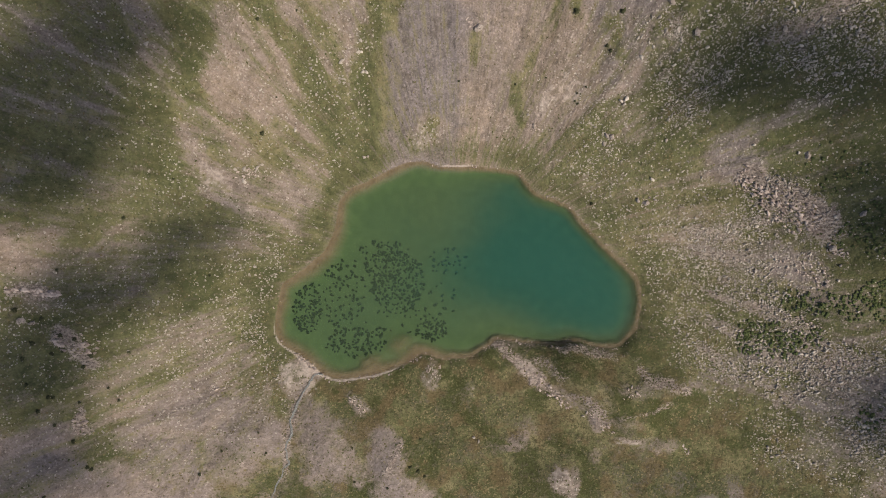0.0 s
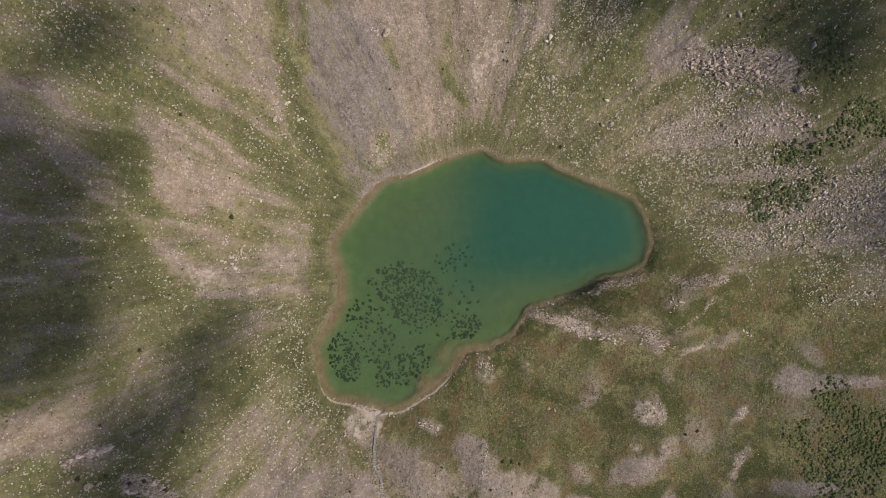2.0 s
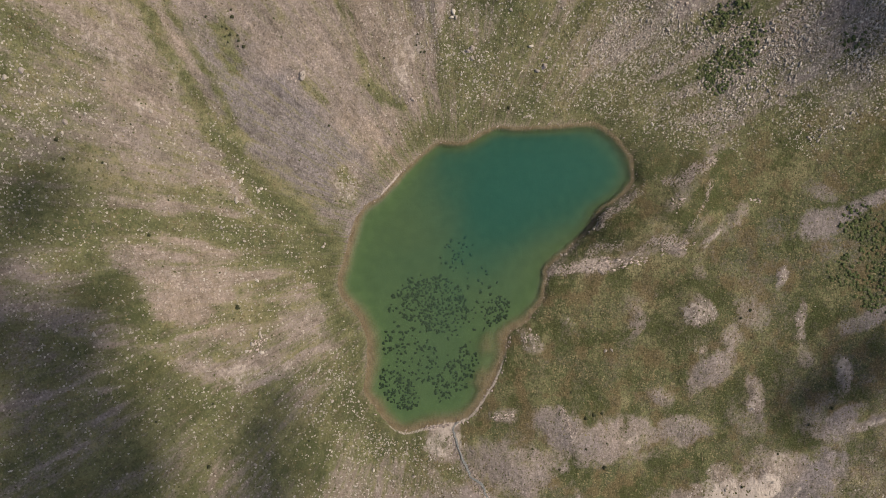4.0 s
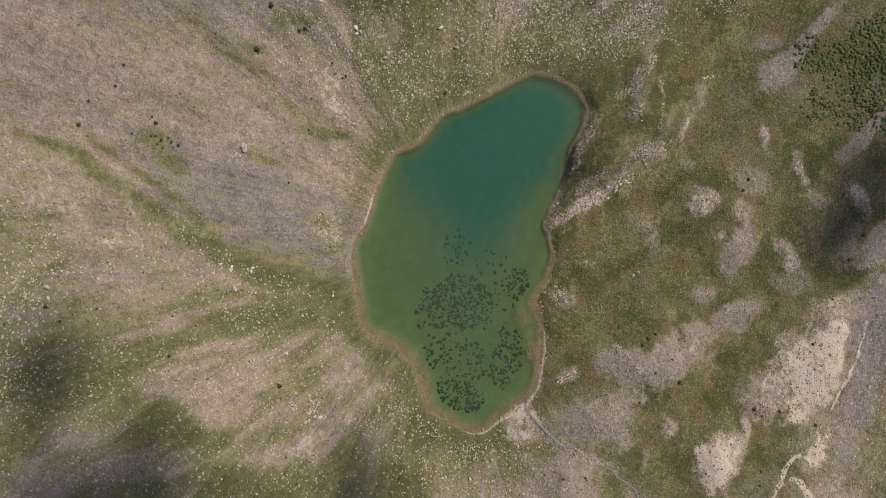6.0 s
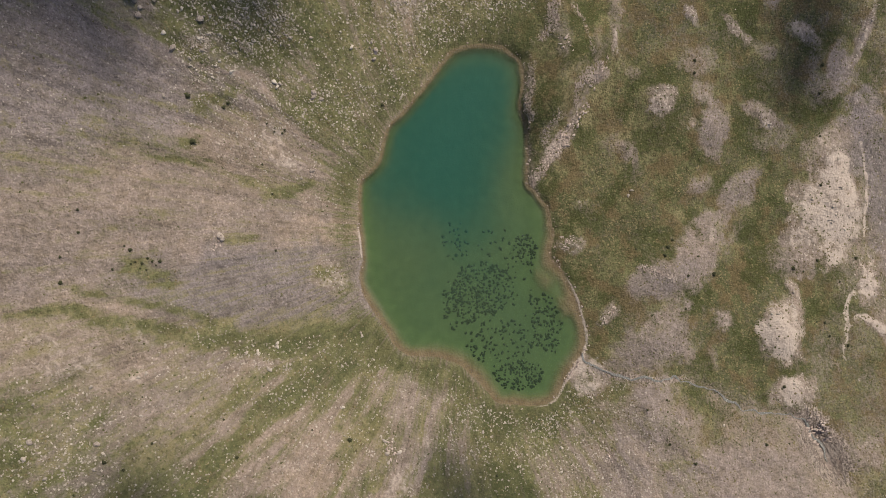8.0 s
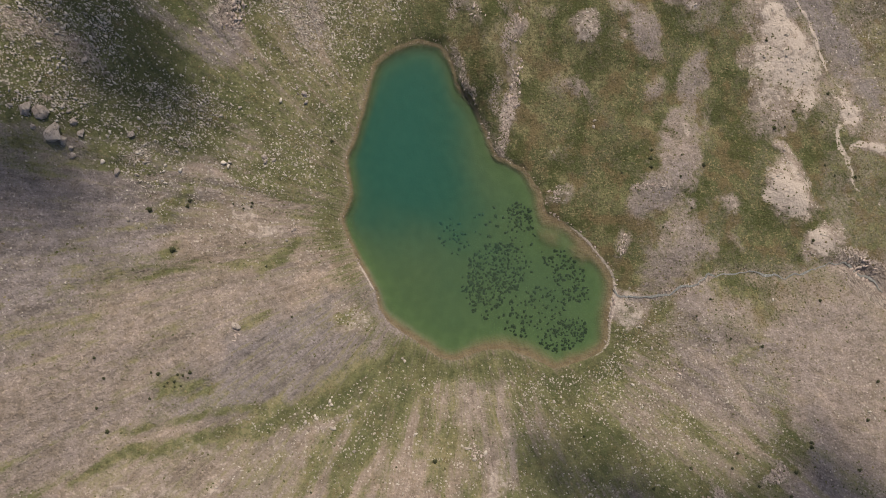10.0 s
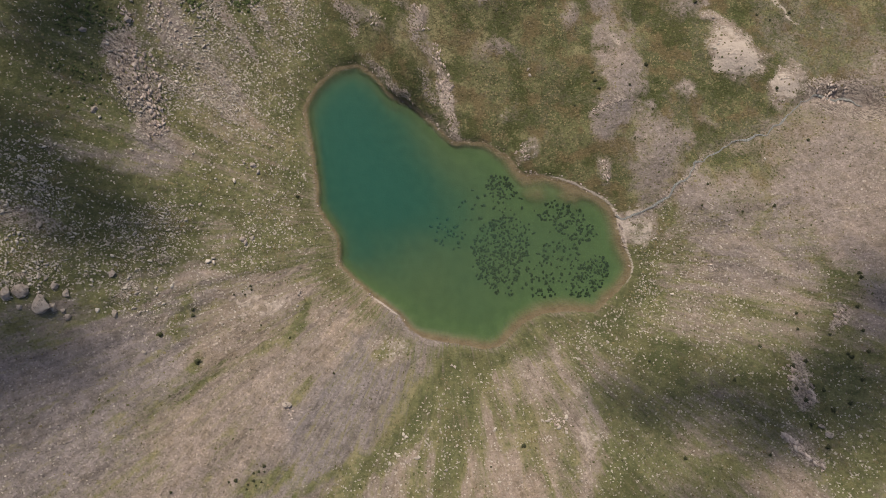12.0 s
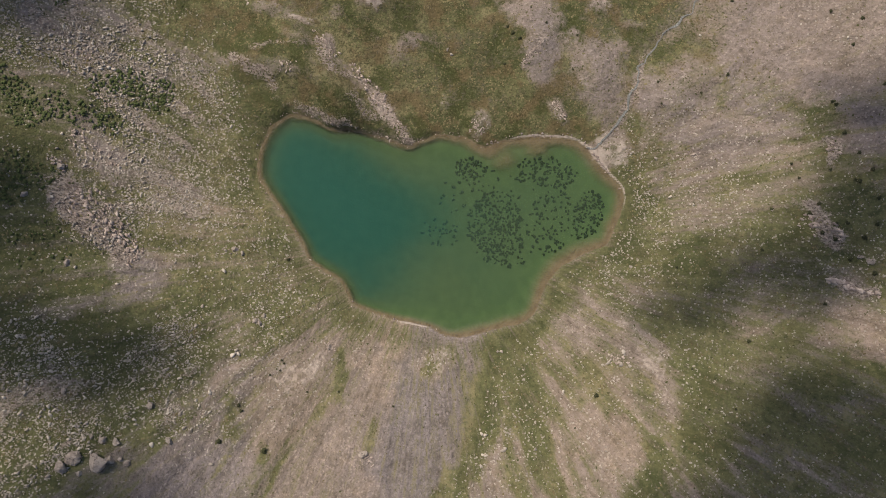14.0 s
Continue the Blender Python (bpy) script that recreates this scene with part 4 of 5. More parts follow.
BOULDERS_NORTH = [
    (97.9, 87.4, 3), (95.6, 84.6, 2.8), (92.8, 88.4, 1.2), (88.8, 84.8, 3.9), (86.2, 84.2, 1.9), (83.4, 83.6, 1.2), (81.4, 84.6, 1.3),
    (89.9, 78.8, 1.7), (86.1, 79, 1.6), (71.8, 76.9, 1.6), (76.3, 78.6, 1.1), (74.6, 58.7, 0.9), (67.5, 64.2, 0.7), (64.4, 61.2, 1.1),
    (60.6, 47.7, 0.9), (57.5, 37.6, 1.5), (57.8, 82.2, 0.9), (48.2, 105.1, 0.7), (71.5, 23.1, 1), (31.7, 42, 1.2), (29.6, 45.7, 0.8),
    (-43.2, 127.8, 1.3), (-47.7, 129.5, 1), (-53.1, 119.8, 0.8), (-47.3, 111.1, 1.2), (-50.5, 109.5, 0.9), (-30.1, 112, 0.9), (-28.9, 97.2, 1.1),
    (-29.5, 99.4, 0.7), (-25.6, 59.2, 1),
]
BOULDERS_EAST = [
    (-33.2, 62.2, 0.9), (-27, 68.8, 0.8), (-27.2, 65.4, 0.8), (-26.4, 31.9, 0.8), (11.9, 72.2, 2), (-44, 28.8, 0.8), (-41.2, 99.2, 0.7),
    (-34, 61.7, 1.1), (-26.8, 59, 0.8), (-66.5, 26.5, 1.1), (-69.4, 26.2, 0.8), (-62.6, 26.9, 1.1), (-66.7, 22.2, 1.1), (-27.6, 31.8, 1),
    (-92.3, 63.4, 1.1), (-27.5, 68.9, 0.8), (-28.2, 65.4, 0.8), (-43.5, 59.6, 0.9), (-123.3, 26.2, 0.9), (55.8, 38, 1.2), (55.2, 35.4, 1),
    (80.3, 67.7, 1.4), (70.8, 68.5, 0.9), (66.1, 65.6, 0.7), (117, 29.6, 1.6), (114.2, 30.5, 0.9), (105, 66.9, 1.2), (70.4, 15.3, 1.4),
    (67.5, 16.2, 1), (73.1, 16.2, 0.8),
]
BOULDERS_SOUTH = [
    (61.1, 49.3, 1.1), (59.4, 48.6, 0.9), (126.6, -0.3, 1.8), (126.2, -12.4, 1.3), (133.8, 10.8, 1.6), (129.4, -5.8, 0.9), (134.1, -33.6, 0.9),
    (131.5, -38.5, 0.9), (-133.8, -23.3, 1.6), (-131.2, -24.2, 1.3), (11.1, -66.8, 0.8), (12.7, -68.2, 0.8), (-71.7, -89.6, 0.6),
    (-58.2, -46.3, 0.6),
]
BOULDERS_KNOWN = BOULDERS_NORTH + BOULDERS_EAST + BOULDERS_SOUTH
x, y, r = scatter(9000, 175, 12)
bare, lush, stony, warm = ground_cover(x, y)
keep = within(x, y, 175) & (from_shore(x, y) > 3) & (r.uniform(size=len(x)) < stony ** 3 * (0.3 + fractal(x, y, 16, 3, 90)))
spots = BOULDERS_KNOWN + [(bx, by, 0.30 + 0.6 * r.uniform() ** 4) for bx, by in zip(x[keep][:230], y[keep][:230])]
for k, ((bx, by, size), z) in enumerate(zip(spots, heights([q[0] for q in spots], [q[1] for q in spots]))):
    ob = new("boulder", BIG_BOULDERS[k % 5] if size > 1.15 else BOULDER_MESHES[k % 10])
    ob.matrix_world = Matrix.Translation((bx, by, z + size * 0.15)) @ pose(0, 0, 0, 0, 0, k * 67 % 360) @ Matrix.Diagonal((size, size, size * 0.9, 1))
    words = "large pale limestone boulder half sunk in the turf" if size > 1.7 else "pale grey limestone boulder lying on the slope" if k < len(BOULDERS_KNOWN) else "weathered grey boulder among turf and smaller stones"
    tagged(ob, words, "boulder", "boulders round the lake")

# stones too many to count
x, y, r = scatter(900000, 180, 13)
bare, lush, stony, warm = ground_cover(x, y)
d = from_shore(x, y)
a = np.arctan2(y - LAKE_MID[1], x - LAKE_MID[0])
bands = step(fractal(np.cos(a) * 60 + d * 0.16, np.sin(a) * 60 + d * 0.16, 3.2, 4, 23), 0.40, 0.62)
keep = within(x, y) & (d > 1.5) & (r.uniform(size=len(x)) < (0.5 + 0.9 * bands) * (1 - 0.78 * step(-x, 25, 70))) & (r.uniform(size=len(x)) < 0.3 + 0.7 * step(d, 2, 14)) & (r.uniform(size=len(x)) < (0.006 + 0.95 * np.clip(stony - 0.12, 0, 1) ** 1.7) * (0.05 + 3.0 * np.clip(fractal(x, y, 11, 5, 95) - 0.36, 0, 1)) * (0.07 + 2.1 * step(stony, 0.6, 0.9) * step(d, 8, 30)))
x, y = x[keep], y[keep]
size = 0.08 + 0.60 * r.uniform(size=len(x)) ** 9 + 0.15 * r.uniform(size=len(x)) ** 1.5
far = step(from_shore(x, y), 18, 60) * step(stony[keep], 0.5, 0.9)
size = size * (0.74 + 0.3 * far)
fall = np.arctan2(y - LAKE_MID[1], x - LAKE_MID[0])
tagged(new("stones", many("stones", SHARDS, x, y, size, 0.55 + 0.35 * far, r, STONE, 0.2, 0.1, fall)), "scattered pale limestone stones on turf and scree", "stones", kind="stuff")

# stones along the water's edge
x, y, r = scatter(60000, 90, 14)
d = from_shore(x, y)
lip = by_bearing(x, y, [0.5, 0.3, 0.2, 0.9, 0.2, 0.05, 0.05, 0.3, 0.8, 1.0, 0.7, 0.7, 0.8, 1.0, 0.8, 0.4])
keep = (d > -0.6) & (d < 1.4) & (r.uniform(size=len(x)) < lip * 0.5)
x, y = x[keep], y[keep]
tagged(new("shore_stones", many("shore_stones", SHARDS, x, y, 0.12 + 0.4 * r.uniform(size=len(x)) ** 3, 0.6, r, PALE_STONE)), "pale stones along the edge of the lake", "stones", kind="stuff")

# ---- outcrops of bed rock: x, y, half length, half width, turn, blocks, block size ----
OUTCROPS_EAST = [
    (109.0, 15.0, 14.8, 4.4, 322, 298, 0.6), (127.7, -1.2, 3.2, 1.4, 330, 30, 0.5), (122.4, -7.8, 5.4, 3.6, 330, 50, 0.4),
    (28.8, -42.0, 8.5, 2.2, 318, 170, 0.4), (52.7, -58.5, 4.1, 1.4, 305, 60, 0.4), (71.4, 16.2, 3.1, 1.4, 20, 26, 0.4),
    (31.8, 41.8, 2.3, 1.6, 0, 24, 0.4), (84.8, -70.0, 2.3, 0.9, 300, 24, 0.4), (131.7, -37.6, 5.4, 2.7, 10, 50, 0.4),
    (120.2, -25.3, 5.4, 1.8, 338.4, 60, 0.4), (116.5, -5.8, 5.4, 1.6, 333.4, 40, 0.4), (38.1, -50.6, 8.5, 2.3, 320.5, 80, 0.5),
    (53.5, -60.5, 7.2, 1.6, 322.5, 50, 0.4), (66.1, -49.4, 1.8, 5.4, 277.5, 34, 0.4),
]
OUTCROPS_WEST = [
    (-130.7, -14.1, 7.6, 1.2, 351, 70, 0.8), (-119.4, -31.4, 6.3, 3.6, 340, 80, 0.6), (-119.7, -57.7, 2.2, 4.0, 0, 40, 0.5),
    (-2.5, -43.0, 1.8, 2.7, 70, 34, 0.4), (-30.3, -55.0, 4.0, 1.1, 320, 40, 0.4), (-48.5, -40.3, 4.7, 0.8, 322, 50, 0.4),
    (-78.1, -122.8, 3.2, 5.4, 289.4, 110, 0.5), (-16.6, -73.0, 5.4, 0.9, 234.4, 44, 0.3), (-77.8, -49.2, 2.3, 1.8, 0, 26, 0.4),
    (9.9, 73.5, 2.0, 1.6, 0, 34, 0.4), (-66.3, 24.5, 3.1, 2.2, 0, 26, 0.5),
]
BLOCK_MESHES = [rock_mesh("rock", 200 + k, 10, 0.85, PALE_STONE) for k in range(10)]
for ox, oy, ol, ow, turn, blocks, size in OUTCROPS_EAST + OUTCROPS_WEST:
    thing = new("rock_outcrop")
    n = int(blocks)
    c, s = math.cos(radians(turn)), math.sin(radians(turn))
    u, v = rng.uniform(-1, 1, n) * ol, np.clip(rng.normal(size=n) * 0.5, -1, 1) * ow
    bx, by = ox + u * c - v * s, oy + u * s + v * c
    zs = heights(np.append(bx, ox), np.append(by, oy))
    thing.location = (ox, oy, zs[-1])
    tagged(thing, "jagged pale limestone outcrop breaking through the turf", "rock outcrop", "rock outcrops")
    for k in range(n):
        q = size * (0.35 + 1.1 * rng.uniform() ** 2)
        ob = new("rock", BLOCK_MESHES[int(rng.integers(10))])
        ob.parent = thing
        m = Matrix.Translation((bx[k], by[k], zs[k] + 0.1 * q)) @ pose(0, 0, 0, rng.uniform(-20, 20), rng.uniform(-20, 20), turn + rng.normal() * 25) @ Matrix.Diagonal((q * 1.5, q * 0.95, q * 0.9, 1))
        ob.matrix_basis = Matrix.Translation((ox, oy, zs[-1])).inverted() @ m

# ---- shrubs ----


def leaf_crown(name, seed, n, tall, leaf, material, cone=False):
    """A crown of many small leaf sprays with an uneven outline and gaps."""
    r = np.random.default_rng(seed)
    dirs = r.normal(size=(n, 3))
    dirs[:, 2] = np.abs(dirs[:, 2])
    dirs /= np.linalg.norm(dirs, axis=1)[:, None]
    a = np.arctan2(dirs[:, 1], dirs[:, 0])
    lobes = 0.80 + 0.16 * np.sin(a * 3 + seed) + 0.12 * np.sin(a * 5 + seed * 2.1)
    rad = lobes * r.uniform(0.55, 1.05, n)
    mid = dirs * rad[:, None]
    if cone:
        up = r.uniform(0, 1, n)
        mid[:, :2] = dirs[:, :2] / np.linalg.norm(dirs[:, :2], axis=1)[:, None] * (rad * (1.02 - up) * 0.95)[:, None]
        mid[:, 2] = up
    mid[:, 2] = mid[:, 2] * tall + 0.05
    verts, faces = [], []
    for k in range(n):
        t = r.normal(size=3)
        t -= dirs[k] * (t @ dirs[k]) * 0.6
        t /= np.linalg.norm(t)
        b = np.cross(dirs[k], t)
        q = leaf * r.uniform(0.6, 1.4)
        i = len(verts)
        verts += [mid[k] - t * q, mid[k] + b * q * 0.6 - dirs[k] * q * 0.2, mid[k] + t * q + dirs[k] * q * 0.3, mid[k] - b * q * 0.6 - dirs[k] * q * 0.2, mid[k] + dirs[k] * q * 0.55]
        faces += [(i, i + 1, i + 4), (i + 1, i + 2, i + 4), (i + 2, i + 3, i + 4), (i + 3, i, i + 4)]
    return mesh_from(name, np.array(verts), np.array(faces), material)


def stem_mesh(tall):
    """A short tapered stem with three limbs."""
    verts, faces = [], []

    def limb(a, b, ra, rb):
        i = len(verts)
        for p, q in ((a, ra), (b, rb)):
            for k in range(6):
                t = k * math.pi / 3
                verts.append((p[0] + math.cos(t) * q, p[1] + math.sin(t) * q, p[2]))
        for k in range(6):
            faces.append((i + k, i + (k + 1) % 6, i + 6 + (k + 1) % 6, i + 6 + k))
    limb((0, 0, -0.25), (0.03, 0.02, tall * 0.6), 0.10, 0.05)
    for k in range(3):
        t = k * 2.1
        limb((0, 0, tall * 0.12), (math.cos(t) * 0.5, math.sin(t) * 0.5, tall * 0.55), 0.06, 0.02)
    return mesh_from("stem", np.array(verts), np.array(faces), BARK)


def shrub(name, crown, stem, label, group):
    thing = new(name)
    for part_name, mesh in (("crown", crown), ("stem", stem)):
        ob = new(part_name, mesh)
        ob.parent = thing
    return tagged(thing, label, "shrub", group)


def seat(x, y, z, turn, sink=0.0):
    return Matrix.Translation((x, y, z - sink)) @ pose(0, 0, 0, 0, 0, turn)


JUNIPERS_NORTH_WEST = [
    (-123.1, -7.2, 0.72), (-80.1, -9.7, 0.68), (-135.2, -19.8, 1.07), (-128.6, -22.8, 0.91), (-104.0, -20.8, 0.85), (-123.2, -28.3, 1.09),
    (-131.4, -30.7, 1.09), (-119.1, -29.7, 0.92), (-134.6, -35.6, 0.91), (-125.9, -34.2, 0.91), (-122.4, -33.5, 0.82), (-115.2, -35.4, 1.11),
    (-134.3, -44.3, 0.82), (-117.5, -39.1, 0.93), (-104.7, -34.9, 0.85), (-128.1, -48.7, 1.10), (-126.7, -49.0, 0.74), (-131.4, -53.3, 0.92),
    (-111.4, -46.9, 0.66), (-119.7, -51.2, 0.75), (-126.5, -58.0, 0.83), (-108.3, -51.2, 0.66), (-121.3, -63.8, 0.93), (-116.7, -72.3, 0.84),
    (-129.5, -81.2, 0.83), (-115.6, -73.1, 0.84),
]
JUNIPERS_SOUTH = [
    (-118.6, -93.1, 0.75), (-119.7, -102.1, 0.84), (-75.4, -69.7, 0.58), (-82.6, -77.3, 0.77), (-110.0, -103.1, 0.75), (-63.1, -63.5, 0.49),
    (-60.8, -71.0, 0.59), (-79.8, -103.2, 0.78), (-80.4, -111.1, 0.49), (-61.2, -112.4, 0.79), (-31.4, -69.9, 0.49), (-30.7, -82.1, 0.59),
    (-50.6, -139.5, 0.80), (-46.5, -133.2, 0.60), (-41.0, -129.2, 0.50), (-41.7, -132.3, 0.60), (-19.0, -83.6, 0.59), (-19.8, -94.2, 1.10),
    (-28.0, -140.1, 0.61), (-22.8, -127.2, 0.50), (-21.3, -123.7, 0.81), (-19.4, -132.8, 0.70), (-12.8, -87.9, 0.49), (-11.2, -76.9, 0.98),
    (-20.5, -148.4, 0.82), (-7.9, -67.3, 0.59),
]
JUNIPERS_SOUTH_WEST = [
    (-8.5, -78.5, 0.89), (-6.3, -80.5, 0.79), (7.3, -137.8, 0.72), (24.8, -139.6, 0.61), (39.8, -140.1, 0.71), (49.4, -141.0, 0.80),
    (50.7, -93.7, 0.69), (54.9, -94.1, 0.79), (52.5, 15.4, 0.80), (45.8, 48.7, 0.57), (44.8, 49.6, 0.48), (48.1, 53.8, 0.47),
    (45.5, 52.0, 0.48), (55.0, 64.2, 0.83), (53.7, 65.8, 0.83), (57.5, 75.3, 1.08), (34.9, 57.1, 0.48), (43.3, 76.3, 1.37),
    (24.8, 55.3, 0.58), (24.2, 109.3, 0.60), (17.4, 110.4, 0.61), (12.0, 99.3, 0.53), (10.6, 97.8, 0.89), (5.6, 56.3, 0.58),
    (10.5, 116.1, 0.60), (7.4, 93.5, 0.54),
]
JUNIPERS_FAR = [
    (6.7, 97.0, 0.54), (6.3, 92.4, 0.63), (6.1, 90.2, 0.81), (6.0, 95.2, 0.63), (6.2, 98.3, 0.45), (4.9, 91.5, 0.45), (5.1, 103.4, 0.62),
    (4.5, 95.9, 0.45), (3.8, 94.3, 0.45), (2.7, 117.4, 0.87), (-35.6, 98.5, 0.44), (-35.9, 88.5, 0.45), (-53.0, 109.5, 0.94),
    (-60.7, 117.6, 0.50), (-50.1, 96.5, 0.53), (-56.2, 104.3, 0.69), (-46.7, 76.0, 0.54), (-59.3, 73.3, 0.82), (-55.4, 50.2, 0.47),
    (-60.6, 38.3, 1.05), (-94.4, 33.6, 0.45), (-110.4, 36.9, 0.44), (-102.1, 31.6, 0.63), (-88.0, 22.4, 0.56), (-104.6, 9.7, 0.84),
]
juniper_stem = stem_mesh(0.8)
first = [shrub("juniper", leaf_crown("crown", 300 + k, 170, 0.8, 0.22, JUNIPER), juniper_stem, "dark round juniper bush on bare gravel", "junipers on the slopes") for k in range(5)]
spots = JUNIPERS_NORTH_WEST + JUNIPERS_SOUTH + JUNIPERS_SOUTH_WEST + JUNIPERS_FAR
levels = heights([q[0] for q in spots], [q[1] for q in spots])
for k, (sx, sy, size) in enumerate(spots):
    ob = first[k] if k < 5 else copy_thing(first[k % 5], Matrix.Identity(4))
    ob.matrix_basis = seat(sx, sy, levels[k], k * 77 % 360) @ Matrix.Diagonal((size * 0.88, size * 0.88, size * 0.88, 1))

# low pines in beds: x, y, radius, how many
PINE_BEDS = [
    (100.1, -112.8, 9, 190), (109.4, -118.1, 9, 190), (87.9, -120.8, 8, 130), (86.0, -108.3, 5.8, 60), (97.7, -125.2, 9, 170),
    (101.5, -101.0, 6.5, 70), (114.7, -124.2, 10, 190), (91.5, -136.3, 10, 190), (105.3, -28.8, 4, 37), (113.0, -29.2, 4.4, 50), (121.7, -29.3, 4.4, 50),
    (117.8, -17.9, 3.6, 32), (150.5, -23.0, 5.6, 62), (141.3, -56.3, 4.4, 37), (125.4, 26.7, 10, 37),
    (134.4, -19.4, 5, 70), (140.6, -14.9, 5, 70), (124.5, -18.3, 5, 60), (144.5, -21.4, 4.5, 50), (115.1, -34.0, 4.5, 60),
    (105.4, -32.9, 4.5, 60), (137.8, 1.7, 5, 40), (131.1, 3.7, 5, 30), (137.4, 9.9, 5, 40),
]
pine_stem = stem_mesh(0.8)
pines = []
spots = []
for px, py, pr, n in PINE_BEDS:
    for _ in range(int(n)):
        a, q = rng.uniform(0, 2 * math.pi), pr * math.sqrt(rng.uniform())
        spots.append((px + q * math.cos(a), py + q * math.sin(a), rng.uniform(0.3, 0.66) if pr < 5.7 else rng.uniform(0.32, 0.66)))
pine_meshes = [leaf_crown("crown", 400 + k, 130, 0.8, 0.28, PINE) for k in range(5)]
levels = heights([q[0] for q in spots], [q[1] for q in spots])
for k, (sx, sy, size) in enumerate(spots[:290]):
    if k < 5:
        pines.append(shrub("dwarf_pine", pine_meshes[k], pine_stem, "low dark green mountain pine in a dense thicket", "dwarf pines"))
    ob = pines[k] if k < 5 else copy_thing(pines[k % 5], Matrix.Identity(4))
    ob.matrix_basis = seat(sx, sy, levels[k], k * 113 % 360) @ Matrix.Diagonal((size, size, size * 0.75, 1))
rest = np.array(spots[290:])
if len(rest):
    light_crowns = [leaf_crown("crown", 450 + k, 34, 0.9, 0.46, PINE) for k in range(5)]
    verts, faces, base = [], [], 0
    for k, (sx, sy, size) in enumerate(rest):
        mesh = light_crowns[k % 5]
        co = np.empty(len(mesh.vertices) * 3, np.float32)
        mesh.vertices.foreach_get("co", co)
        tri = np.empty(len(mesh.loops), np.int32)
        mesh.loops.foreach_get("vertex_index", tri)
        co = co.reshape(-1, 3) * (size, size, size * 0.75)
        verts.append(co + (sx, sy, levels[290 + k]))
        faces.append(tri.reshape(-1, 3) + base)
        base += len(co)
    tagged(new("pine_thicket", mesh_from("pine_thicket", np.concatenate(verts), np.concatenate(faces), PINE)), "dense thicket of low green mountain pines", "shrubs", kind="stuff")

# ---- water weed on the lake bed: x, y, half lengths, how many ----
WEED_BEDS = [
    (-15.9, -12.5, 9.6, 11, 361), (-19, -6.4, 9, 6, 144), (-48.1, -21.5, 5.2, 9.2, 209), (-35.1, -16.5, 8, 12, 84), (-31, -34.2, 11, 5.6, 135),
    (-3.8, -29.1, 5.6, 4, 102), (2.2, -5.4, 7, 5.6, 32), (-21, -1.4, 9, 3.6, 56), (-21, -18.5, 26, 18, 143),
]
weed_meshes = [leaf_crown("water_weed", 500 + k, 60, 0.75, 0.36, WEED) for k in range(6)]
spots = []
for wx, wy, rx, ry, n in WEED_BEDS:
    for _ in range(n):
        a, q = rng.uniform(0, 2 * math.pi), math.sqrt(rng.uniform())
        px, py = wx + rx * q * math.cos(a), wy + ry * q * math.sin(a)
        if all((px - ox) ** 2 + (py - oy) ** 2 > 0.5 for ox, oy in spots):
            spots.append((px, py))
wx, wy = np.array(spots).T
keep = (from_shore(wx, wy) < -3) & (heights(wx, wy) < -0.7)
wx, wy = wx[keep], wy[keep]
order = rng.permutation(len(wx))
levels = heights(wx, wy)
for k in range(min(295, len(wx))):
    ob = new("water_weed", weed_meshes[k % 6])
    size = 0.42 + 0.5 * rng.uniform() ** 3
    ob.matrix_basis = seat(wx[order[k]], wy[order[k]], levels[order[k]], rng.uniform(0, 360), 0.05) @ Matrix.Diagonal((size * 1.2, size * 0.85, size, 1))
    tagged(ob, "dark tuft of water weed on the lake bed", "water plant", "tufts of water weed")
if len(wx) > 295:
    k = order[295:]
    tagged(new("weed_carpet", many("weed_carpet", [BALL_1], wx[k], wy[k], rng.uniform(0.34, 0.72, len(k)), 0.6, rng, WEED, 0.3, 0.3)), "carpet of dark water weed on the lake bed", "water plants", kind="stuff")

# ---- grass tussocks ----
x, y, r = scatter(420000, 180, 15)
bare, lush, stony, warm = ground_cover(x, y)
flat = 1 - step(by_bearing(x, y, RISE), 0.1, 0.35)
keep = within(x, y) & (from_shore(x, y) > 2.5) & (r.uniform(size=len(x)) < (0.10 + 0.5 * flat) * (1 - bare) ** 1.5)
x, y = x[keep], y[keep]
tuft = (np.array([[0, 0, 1.0]] + [[math.cos(k * 2 * math.pi / 6), math.sin(k * 2 * math.pi / 6), 0.0] for k in range(6)]), np.array([[0, 1 + k, 1 + (k + 1) % 6] for k in range(6)]))
tagged(new("tussocks", many("tussocks", [tuft], x, y, r.uniform(0.14, 0.38, len(x)), 0.85, r, TUSSOCK, 0.5, 0.3)), "olive and straw coloured grass tussocks", "grass", kind="stuff")

# ---- the outlet stream ----


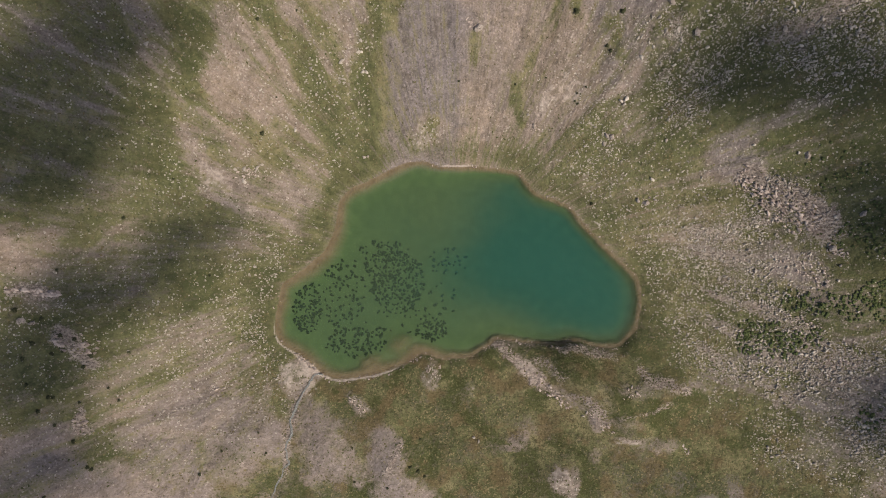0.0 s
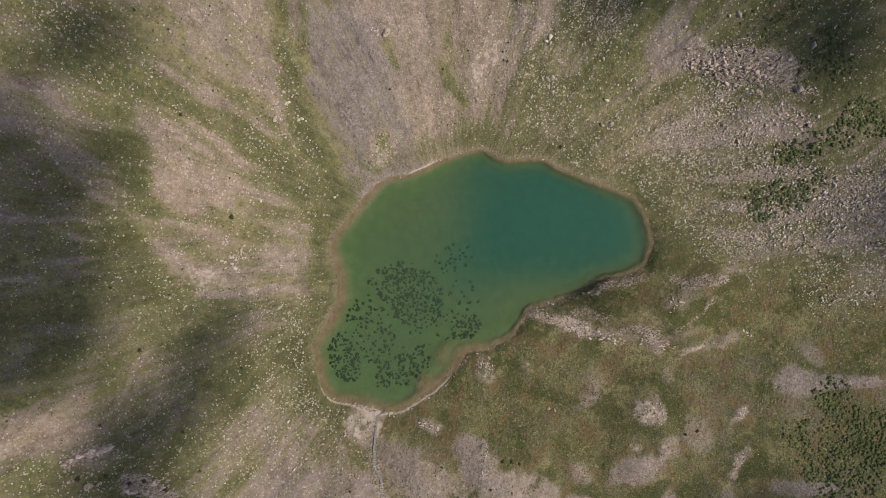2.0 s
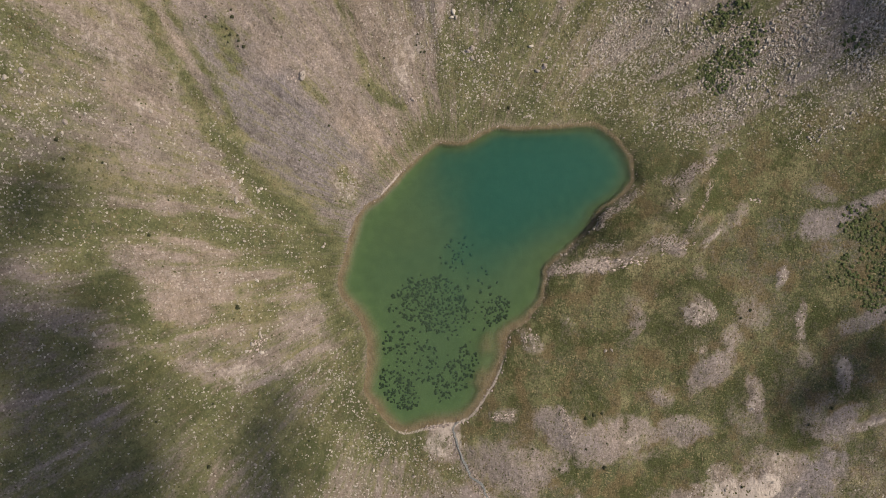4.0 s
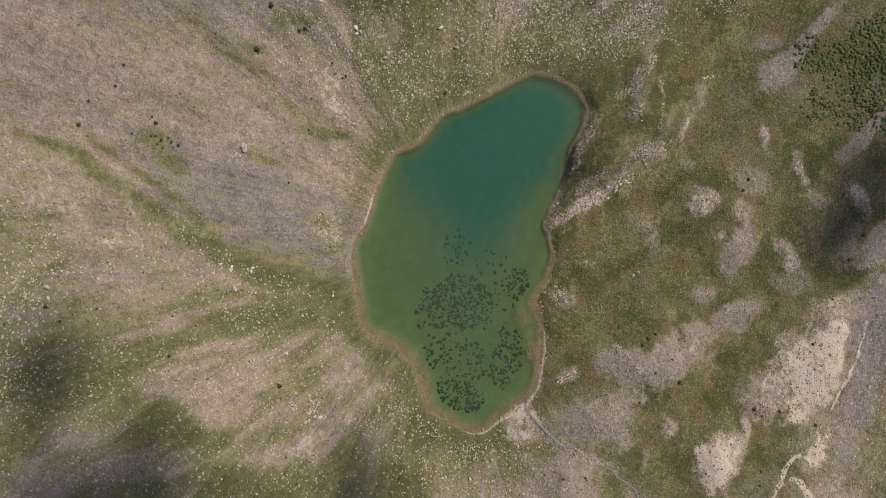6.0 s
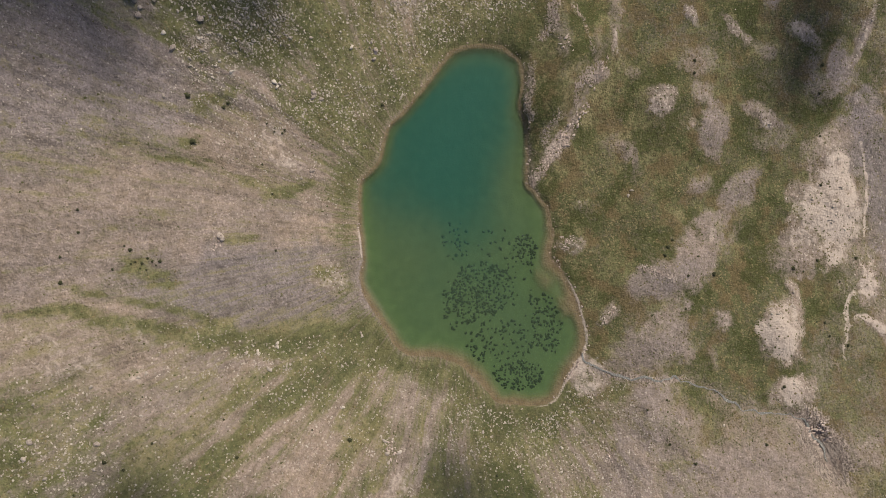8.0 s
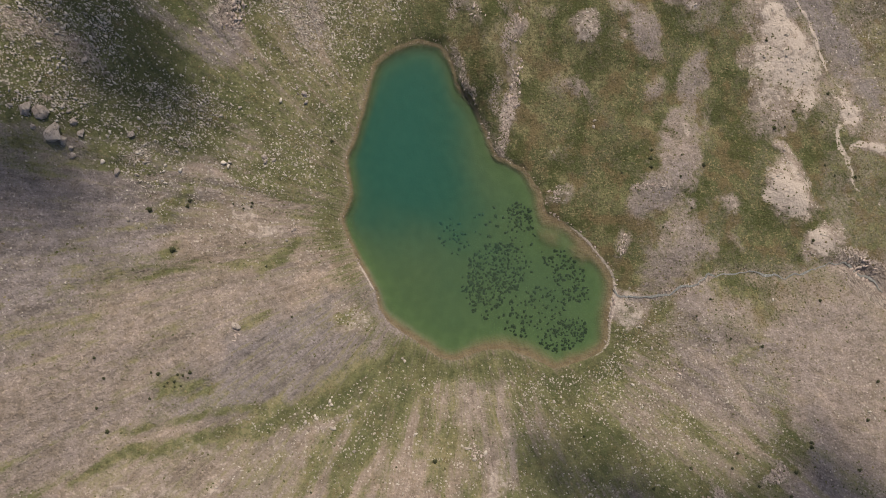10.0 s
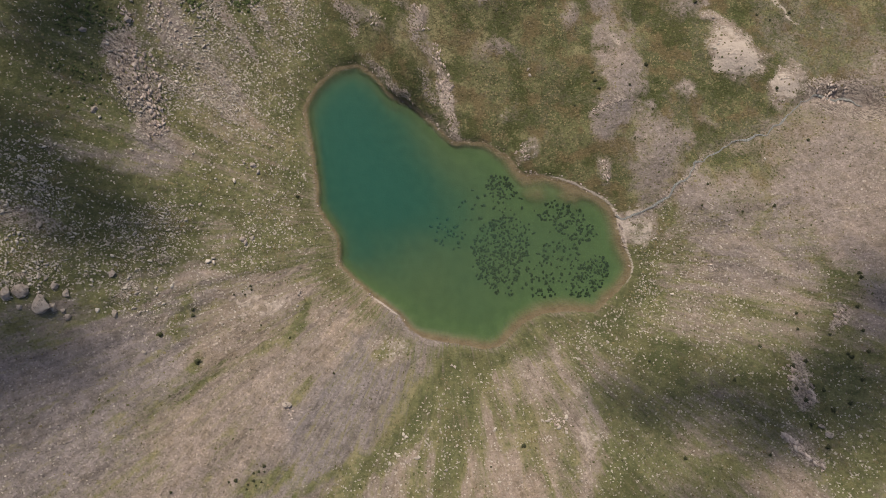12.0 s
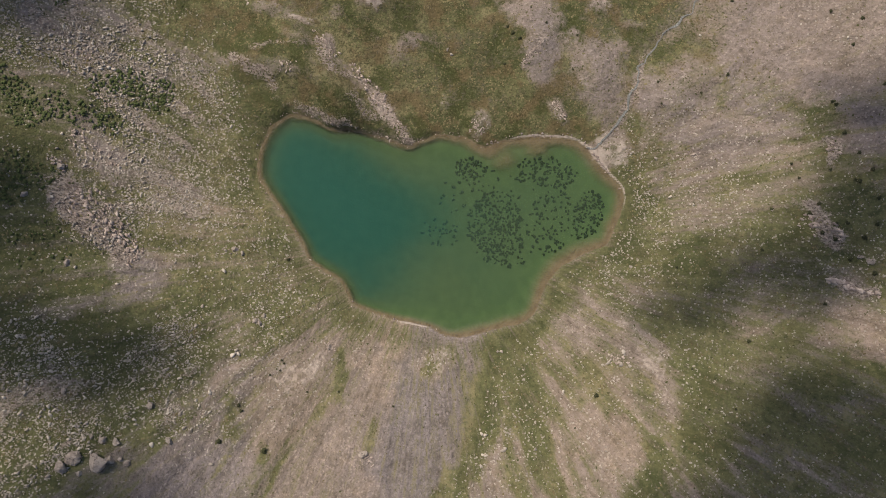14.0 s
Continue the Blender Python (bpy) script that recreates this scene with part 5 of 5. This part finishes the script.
def build_stream():
    line = []
    for i in range(len(STREAM) - 1):
        for k in range(8):
            t = k / 8
            line.append((STREAM[i][0] * (1 - t) + STREAM[i + 1][0] * t, STREAM[i][1] * (1 - t) + STREAM[i + 1][1] * t))
    p = np.array(line)
    p = p + np.stack([fractal(p[:, 0], p[:, 1], 5, 3, 7) - 0.5, fractal(p[:, 0], p[:, 1], 5, 3, 8) - 0.5], 1) * 4.0
    side = np.roll(p, -1, 0) - p
    side[-1] = side[-2]
    side = np.stack([-side[:, 1], side[:, 0]], 1) / np.linalg.norm(side, axis=1)[:, None]
    wide = 0.02 + 0.55 * fractal(p[:, 0], p[:, 1], 4, 2, 9)
    rows = [p + side * (wide * k)[:, None] for k in (-1, -0.4, 0.4, 1)]
    z = height(p[:, 0], p[:, 1]) + 0.28
    verts = np.concatenate([np.stack([q[:, 0], q[:, 1], z], 1) for q in rows])
    mesh = mesh_from("stream", verts, grid_faces(len(p), 4), STREAM_WATER)
    tagged(new("stream", mesh), "narrow shallow outlet stream running over stones", "stream", kind="structure")


m = Nodes("stream_water")
p = m.place()
STREAM_WATER = m.finish(m.mix(m.ramp(m.noise(p, 2.5, 4, 0.7), 0.48, 0.70), (0.150, 0.150, 0.138), (0.38, 0.365, 0.335)), 0.65, m.bump(m.noise(p, 5, 3), 0.5, 0.1), 0.2)
build_stream()

# ---- fair-weather clouds, high above the drone, that dapple the basin with drifting shade ----
# the ground that each one hides from the sun: x, y, and the cloud's half lengths
CLOUDS = [
    (-83.0, 6.0, 19.0, 12.0), (-114.0, -14.0, 38.0, 16.0), (-125.0, 39.0, 30.0, 32.0), (-101.8, 66.4, 29.5, 15.6), (111.0, 56.0, 35.0, 19.0),
    (67.0, -137.0, 18.0, 15.0), (41.0, -131.0, 11.0, 11.0), (-132.0, -40.0, 26.0, 16.0), (-133.0, -74.0, 33.0, 14.0), (136.0, 14.0, 17.0, 20.0), (150.0, -53.0, 17.0, 19.0), (86.0, 106.0, 20.0, 31.0),
    (-108.1, 88.6, 20.1, 15.1), (-71.4, 102.1, 22.1, 11.9),
]
for cx, cy, rx, ry in CLOUDS:
    verts, faces, base = [], [], 0
    v, f = BALL_2
    n = int(26 + rx * ry / 14)
    level = float(heights([cx], [cy])[0])
    for k in range(n):
        a, q = rng.uniform(0, 2 * math.pi), math.sqrt(rng.uniform()) * 1.08
        s = rng.uniform(0.22, 0.46) * min(rx, ry) * (1.2 - 0.7 * q)
        px, py = cx + rx * q * math.cos(a), cy + ry * q * math.sin(a)
        verts.append(v * (s, s, s * 0.6) * (1 + rng.normal(size=(len(v), 1)) * 0.08) + np.array((px, py, level)) + np.array(TO_SUN) * (2300 + rng.uniform(-25, 25)))
        faces.append(f + base)
        base += len(v)
    mesh = mesh_from("cloud", np.concatenate(verts), np.concatenate(faces), CLOUD)
    tagged(new("cloud", mesh), "white puffy fair-weather cloud above the valley", "cloud", kind="structure")
